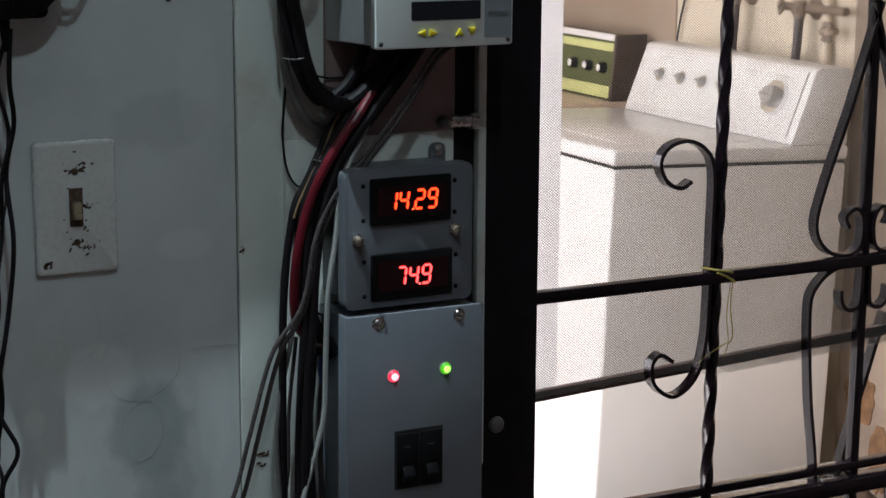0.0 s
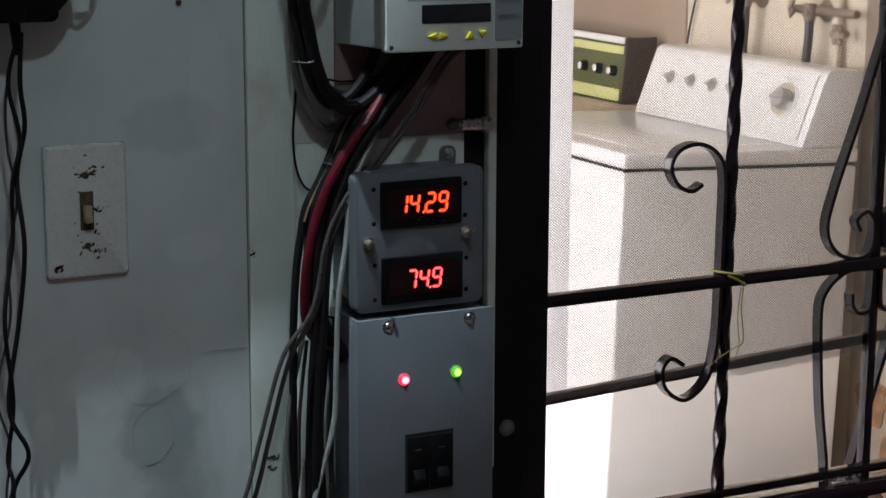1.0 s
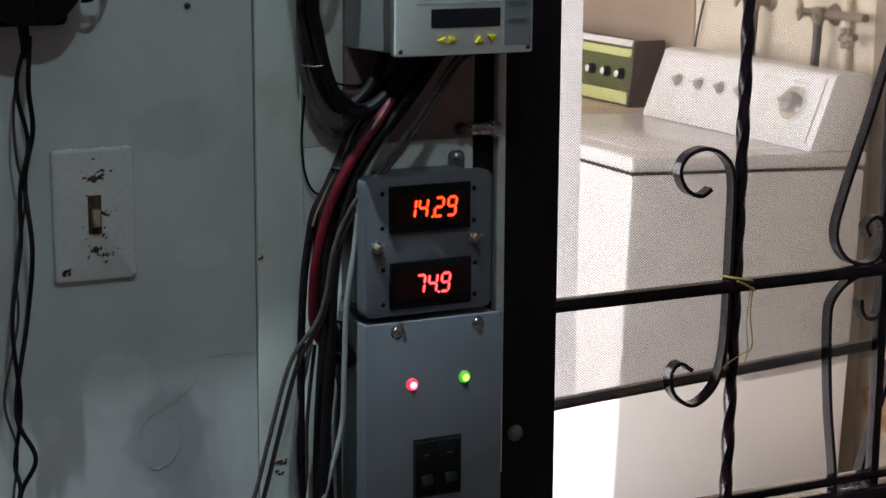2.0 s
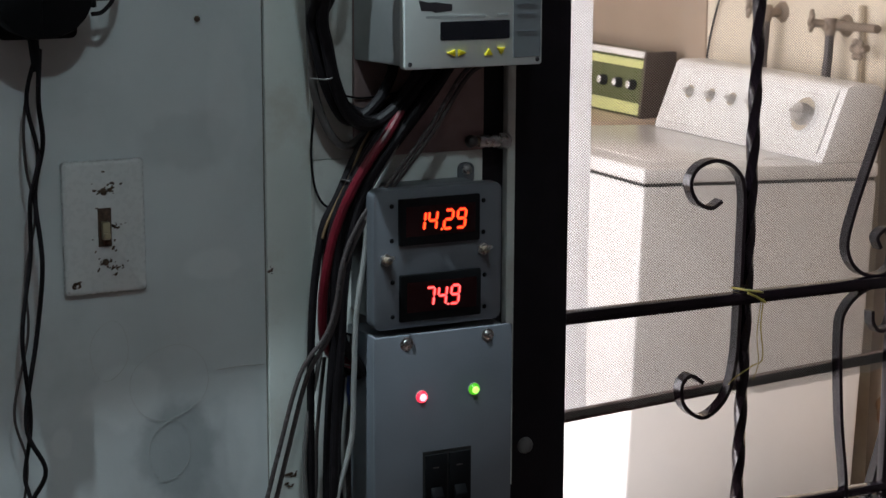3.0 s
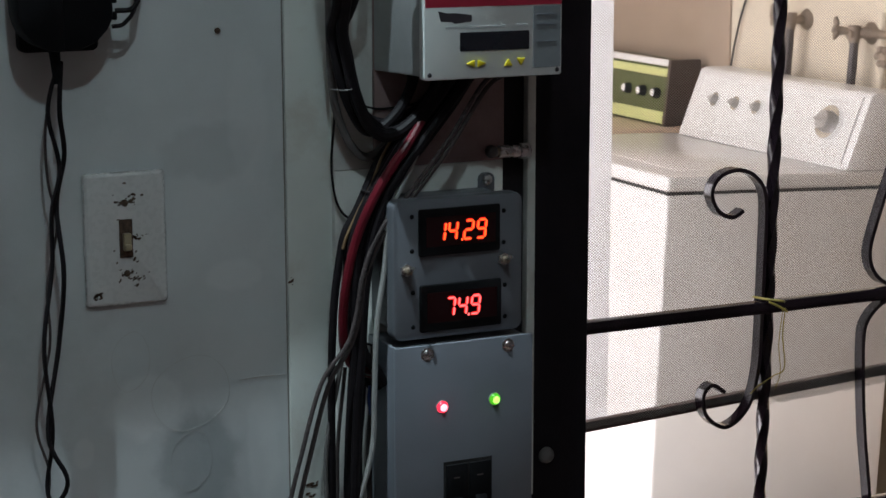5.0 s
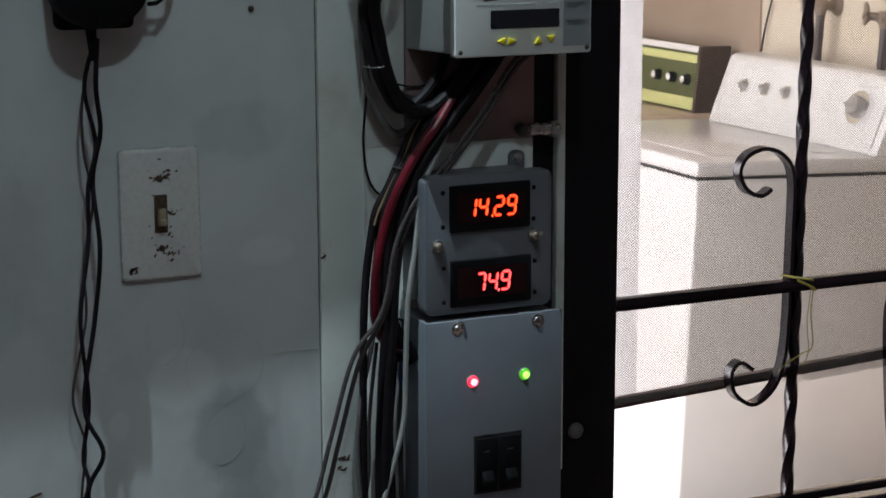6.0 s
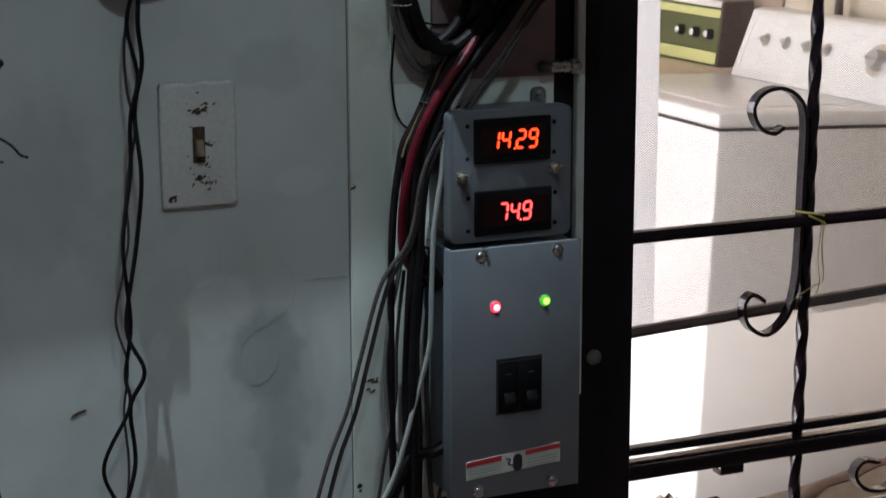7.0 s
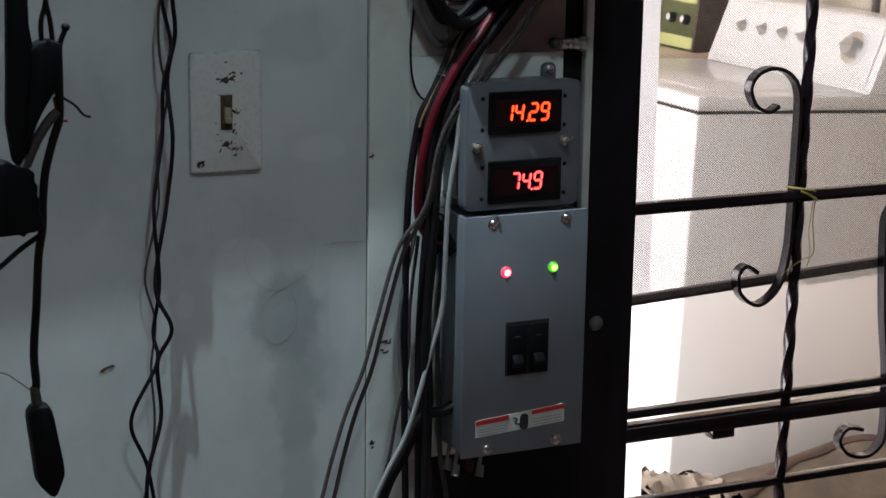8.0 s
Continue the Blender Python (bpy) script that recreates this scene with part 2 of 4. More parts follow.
def rod(p, q, r0, r1=None, seg=12, bm=None, caps=True):
    bm = bm or bmesh.new()
    p, q = Vector(p), Vector(q)
    d = q - p
    r = bmesh.ops.create_cone(bm, cap_ends=caps, segments=seg, radius1=r0, radius2=r0 if r1 is None else r1, depth=d.length)
    m = Matrix.Translation((p + q) / 2) @ d.to_track_quat("Z", "Y").to_matrix().to_4x4()
    bmesh.ops.transform(bm, matrix=m, verts=r["verts"])
    return bm


def dome(c, r, h, axis=(0, -1, 0), seg=12, bm=None):
    """A screw head: a low dome on a disc, rising along the axis."""
    bm = bm or bmesh.new()
    r_ = bmesh.ops.create_uvsphere(bm, u_segments=seg, v_segments=8, radius=1)
    q = Vector(axis).to_track_quat("Z", "Y").to_matrix().to_4x4()
    bmesh.ops.transform(bm, matrix=Matrix.Translation(c) @ q @ Matrix.Diagonal((r, r, h, 1)), verts=r_["verts"])
    return bm


def smooth_path(pts, n=8):
    pts = [Vector(p) for p in pts]
    ext = [pts[0] * 2 - pts[1]] + pts + [pts[-1] * 2 - pts[-2]]
    out = []
    for i in range(1, len(ext) - 2):
        p0, p1, p2, p3 = ext[i - 1:i + 3]
        for k in range(n):
            t = k / n
            out.append(0.5 * (2 * p1 + (p2 - p0) * t + (2 * p0 - 5 * p1 + 4 * p2 - p3) * t * t + (3 * p1 - p0 - 3 * p2 + p3) * t ** 3))
    out.append(pts[-1])
    return out


def sweep(path, ring, bm=None, up=None, turn=None):
    """A ring of (a, b) offsets carried along a path. up fixes the second axis; turn(i) twists it."""
    bm = bm or bmesh.new()
    rows, n, m = [], len(path), len(ring)
    side = None
    for i, p in enumerate(path):
        d = (path[min(i + 1, n - 1)] - path[max(i - 1, 0)]).normalized()
        if up is not None:
            b = Vector(up)
            a = d.cross(b).normalized()
        else:
            if side is None:
                side = d.orthogonal().normalized()
            a = (side - d * side.dot(d)).normalized()
            side = a
            b = d.cross(a)
        t = turn(i) if turn else 0.0
        c, s = math.cos(t), math.sin(t)
        rows.append([bm.verts.new(p + a * (u * c - v * s) + b * (u * s + v * c)) for u, v in ring])
    for r, q in zip(rows, rows[1:]):
        for k in range(m):
            bm.faces.new((r[k], r[(k + 1) % m], q[(k + 1) % m], q[k]))
    bm.faces.new(rows[0][::-1])
    bm.faces.new(rows[-1])
    bmesh.ops.recalc_face_normals(bm, faces=bm.faces)
    return bm


def blot(x, z, r, lean, y0, y1, rnd, bm):
    """A small irregular fleck lying on a wall."""
    a0, el, pts = lean + rnd.uniform(-0.6, 0.6), rnd.uniform(1.0, 2.8), []
    for q in range(9):
        a = 2 * math.pi * q / 9
        u, v = r * el * math.cos(a) * rnd.uniform(0.7, 1.2), r * math.sin(a) * rnd.uniform(0.6, 1.2)
        pts.append((x + u * math.cos(a0) - v * math.sin(a0), z + u * math.sin(a0) + v * math.cos(a0)))
    slab(pts, y0, y1, bm=bm)


def circle(r, n=8):
    return [(r * math.cos(2 * math.pi * k / n), r * math.sin(2 * math.pi * k / n)) for k in range(n)]


def tube(pts, r, seg=8, n=8, bm=None):
    return sweep(smooth_path(pts, n), circle(r, seg), bm)


def strap(xz, y, thick, wide, n=8):
    """A flat bar bent in the gate's plane: thin in the plane, wide across it."""
    h, w = thick / 2, wide / 2
    return sweep(smooth_path([(x, y, z) for x, z in xz], n), [(-h, -w), (h, -w), (h, w), (-h, w)], up=(0, 1, 0))


# ---------------------------------------------------------------- the dim room
def structure(name, bm, material, label, cat):
    return single(name, bm, material, (0, 0, 0), label, cat, kind="structure")


structure("floor", box(-2.6, 2.4, -3.6, 0.12, -0.1, 0.0), FLOOR, "dull brown tiled floor of the dim room", "floor")
structure("ceiling", box(-2.6, 2.4, -3.6, 0.12, 2.85, 2.95), CEILING, "off-white painted ceiling of the dim room", "ceiling")
structure("wall_north", box(-2.6, 0.3875, 0.0, 0.12, 0, 2.85), WALL, "stained pale green painted wall with scuffs, pencil lines and painted-in shade and light", "wall")
structure("wall_north_east", box(1.32, 2.4, 0.0, 0.12, 0, 2.85), WALL, "pale green painted wall beside the gate", "wall")
structure("wall_lintel", box(0.3875, 1.32, 0.0, 0.12, 2.06, 2.85), WALL, "pale green painted wall over the gate opening", "wall")
structure("wall_south", box(-2.6, 2.4, -3.7, -3.6, 0, 2.85), ROOM_PAINT, "plain painted wall at the back of the room", "wall")
structure("wall_west", box(-2.7, -2.6, -3.6, 0.12, 0, 2.85), ROOM_PAINT, "plain painted side wall of the room", "wall")
structure("wall_east", box(2.4, 2.5, -3.6, 0.12, 0, 2.85), ROOM_PAINT, "plain painted side wall of the room", "wall")
structure("trim_board", box(0.1432, 0.1858, -0.0042, 0.0, 0, 2.2, 0.0012), TRIM, "flat off-white painted trim board with rusty spots", "trim")
# Unseen board, added and slanted so wall_lamp leaves the upper wall in shade
structure("shelf", slab([(-1.2, 0.0), (0.135, 0.0), (0.135, -0.0804), (-0.15, -0.0850), (-1.2, -0.101)], 1.745, 1.765, axis="z", bevel=0.001), TRIM, "narrow unseen board added high on the wall to shade it", "shelf")
# Thin dark strip paints the shadow line along the trim's edge
structure("trim_edge_shadow", box(0.1421, 0.1431, -0.0006, 0.0, 0, 2.2), EDGE_SHADOW, "dark line beside the trim board, its edge shadow painted", "trim")
structure("trim_backing_board", box(0.1860, 0.3536, -0.010, 0.0, 0.862, 1.277, 0.0015), BOARD, "white-painted backing board behind the wiring boxes", "board")
structure("trim_upper_board", box(0.1860, 0.2240, -0.009, 0.0, 1.2772, 2.2, 0.001), BOARD, "white-painted board strip behind the looping cables", "board")
# Brown down to the controller's shadow edge: that shadow is part of the colour
structure("trim_shaded_board", box(0.2242, 0.3536, -0.012, 0.0, 1.2772, 2.2, 0.0015), SHADED_PLYWOOD, "brown plywood board with the controller's shadow put into its colour", "board")
structure("trim_strip", box(0.3780, 0.3865, -0.012, 0.0, 0.95, 2.2, 0.001), TRIM, "narrow white-painted strip beside the black gate frame", "trim")
# Black sheet added where the space below the boxes is dark
structure("trim_dark_panel", box(0.215, 0.3875, -0.006, 0.0, 0.0, 0.860, 0.001), FRAME_BLACK, "black sheet filling the dark void below the wiring boxes", "panel")
# Recess darkness painted as a flat black strip
structure("trim_dark_gap", box(0.3538, 0.3875, -0.003, 0.0, 0.862, 2.2), FRAME_BLACK, "black strip standing in for the dark recess beside the backing board", "trim")


rnd = random.Random(8)
for cx, cz, k, w in ((0.1455, 1.180, 6, 0.002), (0.162, 0.985, 12, 0.006), (0.150, 0.885, 6, 0.003), (0.180, 1.02, 6, 0.003)):
    bm = bmesh.new()
    for _ in range(k):
        blot(cx + rnd.gauss(0, w * 0.7), cz + rnd.gauss(0, w * 0.7), rnd.uniform(0.0005, 0.0016), 0.3, -0.0044, -0.0038, rnd, bm)
    single("rust_patch", bm, RUST, (cx, -0.004, cz), "brown rust spots on the trim board", "stain", group="trim stains", kind="stuff")


# ---------------------------------------------------------------- light switch
def light_switch():
    t = thing("light_switch", (0, 0, 1.23), "white plastic toggle switch plate with rust spots on the wall", "light switch")
    bm = slab(rounded(-0.0355, 0.0355, 1.1725, 1.2870, 0.004), -0.0056, 0.0, bevel=0.0034)
    plate = part("plate", bm, PLATE, t)
    part("slot", box(-0.0058, 0.0058, -0.0064, -0.0050, 1.2135, 1.2465, 0.0004), RUST, plate, "dark rusted toggle slot")
    bm = slab([(-0.0034, 1.2350), (0.0034, 1.2350), (0.0031, 1.2200), (-0.0031, 1.2200)], -0.012, -0.005, bevel=0.0010)
    part("toggle", bm, IVORY, t, "yellowed ivory toggle lever")
    part("toggle_tip", box(-0.0029, 0.0029, -0.0150, -0.0115, 1.2210, 1.2262, 0.001), IVORY, t)
    for z in (1.2602, 1.1998):
        part("screw", dome((0, -0.0055, z), 0.0030, 0.0014), RUST, t, "rusted screw head")
    rnd = random.Random(4)
    spots = [(0.001, 1.263, 0.013, 0.006, 22, 0.3), (0.006, 1.196, 0.013, 0.007, 26, 0.6), (0.011, 1.230, 0.008, 0.0022, 12, 0.05), (-0.0255, 1.182, 0.004, 0.004, 12, 0.5), (0.003, 1.23, 0.03, 0.045, 14, 0.5), (0.0, 1.2302, 0.004, 0.009, 9, 1.5)]
    for cx, cz, sx, sz, k, lean in spots:
        bm = bmesh.new()
        for _ in range(k):
            x, z, r = cx + rnd.gauss(0, sx * 0.45), cz + rnd.gauss(0, sz * 0.45), rnd.uniform(0.0003, 0.0013)
            if not (abs(x) < 0.032 and 1.178 < z < 1.282):
                continue
            blot(x, z, r, lean, -0.0057, -0.0050, rnd, bm)
        part("rust_patch", bm, RUST, t, "brown rust spots on the plate")["kind"] = "stuff"
    t.location = (-0.003, 0, 1.2315)


light_switch()


# ---------------------------------------------------------------- plug adapter and its twisted cord
def plug_adapter():
    t = thing("plug_adapter", (-0.055, 0, 1.42), "black plug-in power adapter on the wall with a hanging cord", "power adapter")
    bm = slab([(-0.096, 1.424), (-0.092, 1.411), (-0.083, 1.401), (-0.070, 1.395), (-0.058, 1.394), (-0.058, 1.50), (-0.096, 1.50)], -0.047, -0.012, bevel=0.004)
    part("body", bm, BLACK, t)
    bm = slab([(-0.0585, 1.3945), (-0.043, 1.395), (-0.030, 1.400), (-0.020, 1.410), (-0.015, 1.420), (-0.015, 1.50), (-0.0585, 1.50)], -0.036, -0.012, bevel=0.003)
    part("side_block", bm, BLACK, t)
    for k in range(6):
        part("fin", box(-0.0155, -0.0115, -0.034, -0.014, 1.418 + 0.0135 * k, 1.4245 + 0.0135 * k, 0.001), BLACK, t)
    part("back", slab(rounded(-0.088, -0.022, 1.392, 1.52, 0.006), -0.013, 0.0, bevel=0.002), BLACK, t)
    part("strain_relief", rod((-0.0640, -0.030, 1.400), (-0.0615, -0.030, 1.368), 0.0050, 0.0036), BLACK, t)
    bm = tube([(-0.012, -0.03, 1.425), (0.004, -0.03, 1.428), (0.012, -0.025, 1.45), (0.010, -0.02, 1.49)], 0.0022)
    tube([(-0.014, -0.025, 1.412), (-0.004, -0.028, 1.415), (0.006, -0.028, 1.432), (0.008, -0.024, 1.48)], 0.0018, bm=bm)
    part("side_cord", bm, CORD, t)


plug_adapter()


def twisted_cord():
    t = thing("twisted_cord", (-0.065, -0.03, 1.39), "black two-strand cord hanging loosely twisted down the wall", "cord")
    a = [(-0.0605, 1.386), (-0.070, 1.345), (-0.064, 1.300), (-0.071, 1.263), (-0.072, 1.215), (-0.083, 1.150), (-0.078, 1.079), (-0.084, 1.030), (-0.083, 1.002), (-0.108, 0.947), (-0.092, 0.897), (-0.086, 0.83), (-0.09, 0.70)]
    b = [(-0.0585, 1.386), (-0.062, 1.345), (-0.058, 1.309), (-0.067, 1.268), (-0.064, 1.211), (-0.069, 1.150), (-0.082, 1.075), (-0.068, 1.034), (-0.0805, 1.000), (-0.079, 0.947), (-0.094, 0.892), (-0.092, 0.83), (-0.085, 0.70)]
    c = [(-0.0595, 1.386), (-0.0715, 1.335), (-0.072, 1.290), (-0.066, 1.250), (-0.076, 1.200), (-0.076, 1.150), (-0.090, 1.085), (-0.081, 1.040), (-0.086, 0.995), (-0.0835, 0.947), (-0.088, 0.90), (-0.10, 0.83), (-0.1, 0.70)]
    for k, (p, r) in enumerate(((a, 0.0019), (b, 0.0021))):
        pts = [(x, -0.030 + 0.004 * math.sin(2.1 * i + 3.1 * k), z) for i, (x, z) in enumerate(p)]
        part("strand", tube(pts, r), CORD, t)
    part("strand", tube([(x, -0.024, z) for x, z in c], 0.0012), CORD_BROWN, t, "thin brown strand")


twisted_cord()


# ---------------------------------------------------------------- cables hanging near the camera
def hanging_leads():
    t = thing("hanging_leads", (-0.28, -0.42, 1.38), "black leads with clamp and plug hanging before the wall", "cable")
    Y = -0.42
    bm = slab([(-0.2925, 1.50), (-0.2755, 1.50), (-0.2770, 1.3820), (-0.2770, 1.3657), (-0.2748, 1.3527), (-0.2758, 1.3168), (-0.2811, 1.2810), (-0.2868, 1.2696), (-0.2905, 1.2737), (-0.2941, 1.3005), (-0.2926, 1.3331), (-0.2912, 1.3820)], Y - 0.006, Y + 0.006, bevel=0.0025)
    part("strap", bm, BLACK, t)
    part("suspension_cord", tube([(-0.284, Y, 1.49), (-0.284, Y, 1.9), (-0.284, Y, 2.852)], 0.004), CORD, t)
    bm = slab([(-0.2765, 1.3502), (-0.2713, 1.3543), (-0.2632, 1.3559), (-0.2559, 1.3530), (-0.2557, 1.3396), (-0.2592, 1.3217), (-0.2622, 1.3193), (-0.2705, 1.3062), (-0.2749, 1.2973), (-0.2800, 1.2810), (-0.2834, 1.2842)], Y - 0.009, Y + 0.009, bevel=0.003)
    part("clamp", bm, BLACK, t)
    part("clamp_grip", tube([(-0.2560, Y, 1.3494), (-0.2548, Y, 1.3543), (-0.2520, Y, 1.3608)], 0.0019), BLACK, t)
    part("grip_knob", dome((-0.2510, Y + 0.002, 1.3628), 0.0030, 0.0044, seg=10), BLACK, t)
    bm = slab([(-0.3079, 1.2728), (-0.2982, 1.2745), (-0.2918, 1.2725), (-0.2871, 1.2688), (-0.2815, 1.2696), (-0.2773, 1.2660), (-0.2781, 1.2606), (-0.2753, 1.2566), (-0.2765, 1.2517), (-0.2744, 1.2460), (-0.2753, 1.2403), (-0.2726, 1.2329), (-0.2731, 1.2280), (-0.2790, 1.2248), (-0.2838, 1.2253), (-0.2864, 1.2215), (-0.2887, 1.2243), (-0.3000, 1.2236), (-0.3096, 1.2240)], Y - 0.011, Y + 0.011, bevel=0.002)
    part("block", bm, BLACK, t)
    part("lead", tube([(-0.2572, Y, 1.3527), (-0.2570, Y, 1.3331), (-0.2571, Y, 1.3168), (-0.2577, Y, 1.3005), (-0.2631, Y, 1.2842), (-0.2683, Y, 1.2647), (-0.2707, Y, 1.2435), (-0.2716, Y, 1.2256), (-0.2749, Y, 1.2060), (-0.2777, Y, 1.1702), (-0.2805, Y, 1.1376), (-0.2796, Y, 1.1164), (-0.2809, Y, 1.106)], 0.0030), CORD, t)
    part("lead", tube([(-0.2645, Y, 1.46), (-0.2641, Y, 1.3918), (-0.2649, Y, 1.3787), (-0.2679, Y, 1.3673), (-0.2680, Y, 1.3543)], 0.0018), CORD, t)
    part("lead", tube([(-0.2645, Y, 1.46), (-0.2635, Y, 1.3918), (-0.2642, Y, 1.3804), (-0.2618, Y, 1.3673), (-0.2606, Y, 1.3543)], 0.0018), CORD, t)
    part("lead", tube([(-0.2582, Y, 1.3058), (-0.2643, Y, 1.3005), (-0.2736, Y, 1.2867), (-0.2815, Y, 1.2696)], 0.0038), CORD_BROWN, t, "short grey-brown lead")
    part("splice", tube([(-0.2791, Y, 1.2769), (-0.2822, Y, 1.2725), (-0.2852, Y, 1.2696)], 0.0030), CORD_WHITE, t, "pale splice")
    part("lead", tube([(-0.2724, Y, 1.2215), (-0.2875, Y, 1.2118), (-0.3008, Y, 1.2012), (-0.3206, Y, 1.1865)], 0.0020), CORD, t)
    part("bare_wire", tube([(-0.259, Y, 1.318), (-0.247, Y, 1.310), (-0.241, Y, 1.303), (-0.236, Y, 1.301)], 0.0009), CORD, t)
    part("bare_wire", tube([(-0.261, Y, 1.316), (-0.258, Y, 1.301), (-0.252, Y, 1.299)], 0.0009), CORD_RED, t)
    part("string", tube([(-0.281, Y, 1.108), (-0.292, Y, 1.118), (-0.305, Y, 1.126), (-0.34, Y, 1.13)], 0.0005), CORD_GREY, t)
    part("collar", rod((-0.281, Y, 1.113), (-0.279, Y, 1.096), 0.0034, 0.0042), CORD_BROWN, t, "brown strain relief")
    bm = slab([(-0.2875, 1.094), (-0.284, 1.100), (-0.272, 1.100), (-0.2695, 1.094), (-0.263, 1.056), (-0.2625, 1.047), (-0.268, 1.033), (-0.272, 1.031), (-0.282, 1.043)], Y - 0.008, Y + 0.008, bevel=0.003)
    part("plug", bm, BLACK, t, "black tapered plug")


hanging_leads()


# ---------------------------------------------------------------- charge controller
def charge_controller():
    t = thing("charge_controller", (0.30, 0, 1.365), "grey charge controller with white face, maroon band and dark display", "controller")
    part("case", slab([(0.2225, 0.0), (0.2375, -0.080), (0.3665, -0.080), (0.374, 0.0)], 1.3645, 1.628, axis="z", bevel=0.0015), CASE, t, "dull grey metal case")
    face = part("face", slab(rounded(0.2365, 0.3690, 1.3620, 1.630, 0.0025), -0.091, -0.0802, bevel=0.0012), FACE, t, "white front panel")
    part("band", box(0.2375, 0.368, -0.0917, -0.0908, 1.4235, 1.431), MAROON, face, "maroon band")
    part("upper_panel", box(0.2385, 0.367, -0.0917, -0.0908, 1.436, 1.60), FACE_DARK, face)
    part("logo_mark", slab([(0.2495, 1.4205), (0.2520, 1.4115), (0.2625, 1.4110), (0.2650, 1.4095), (0.2810, 1.4110), (0.2810, 1.4165), (0.2660, 1.4185), (0.2580, 1.4185)], -0.0917, -0.0908), INK, face, "dark slanted logo shape")
    part("text_bar", box(0.2565, 0.313, -0.0915, -0.0908, 1.4050, 1.4070), INK_SOFT, face)
    part("text_bar", box(0.3245, 0.335, -0.0915, -0.0908, 1.4055, 1.4075), INK_SOFT, face)
    disp = part("display", slab(rounded(0.2700, 0.3365, 1.3858, 1.4018, 0.001), -0.0918, -0.0908), LCD, face, "dark display window")
    part("dark_strip", box(0.3405, 0.3672, -0.0916, -0.0908, 1.3690, 1.4225), FACE_DARK, face, "dark grey strip")
    for zz in (1.3915, 1.4065, 1.4150):
        part("text_bar", box(0.343, 0.362, -0.0920, -0.0915, zz, zz + 0.0006), GREY_BOX, face)
    for cx, kind in ((0.2795, "l"), (0.2905, "r"), (0.3160, "u"), (0.3280, "d")):
        a, z = 0.0040, 1.3750
        tri = {"l": [(-a, 0), (a, -a), (a, a)], "r": [(a, 0), (-a, a), (-a, -a)], "u": [(0, a), (-a, -a), (a, -a)], "d": [(0, -a), (a, a), (-a, a)]}[kind]
        part("arrow_button", slab([(cx + p, z + q * 0.8) for p, q in tri], -0.0935, -0.0908, bevel=0.0006), YELLOW, face, "yellow arrow button")
    for cx in (0.2415, 0.3645):
        part("screw", dome((cx, -0.0908, 1.3665), 0.0022, 0.0010), INK, face)
    part("gland_plate", box(0.2500, 0.3580, -0.074, -0.0125, 1.3600, 1.3644), BLACK, t)


charge_controller()

SEG = {"a": ((0.12, 1.0), (0.88, 1.0)), "b": ((1.0, 0.94), (1.0, 0.56)), "c": ((1.0, 0.44), (1.0, 0.06)), "d": ((0.12, 0.0), (0.88, 0.0)), "e": ((0.0, 0.06), (0.0, 0.44)), "f": ((0.0, 0.56), (0.0, 0.94)), "g": ((0.12, 0.5), (0.88, 0.5))}
DIGIT = {"1": "bc", "2": "abged", "4": "fgbc", "7": "abc", "9": "abcdfg"}


def digit(ch, x, z, w, h, y, stroke, parent, material):
    for s_ in DIGIT[ch]:
        (a, b), (c, d) = SEG[s_]
        p = Vector((x + a * w + b * h * 0.12, y, z + b * h))
        q = Vector((x + c * w + d * h * 0.12, y, z + d * h))
        e = (q - p).normalized()
        n_ = Vector((-e.z, 0, e.x)) * stroke / 2
        k = e * stroke / 2
        # wider glowing red stroke paints the halo round each lit segment
        for name, f, g, d, m in (("segment_halo", 1.45, 1.25, 0.0, RED_HALO), ("segment_core", 0.75, 0.9, 0.0004, material)):
            a_, b_ = n_ * f, k * g
            part(name, slab([(v.x, v.z) for v in (p - b_ * 0.6, p + b_ * 0.4 + a_, q - b_ * 0.4 + a_, q + b_ * 0.6, q - b_ * 0.4 - a_, p + b_ * 0.4 - a_)], y - 0.0003 - d, y + 0.0002 - d), m, parent)


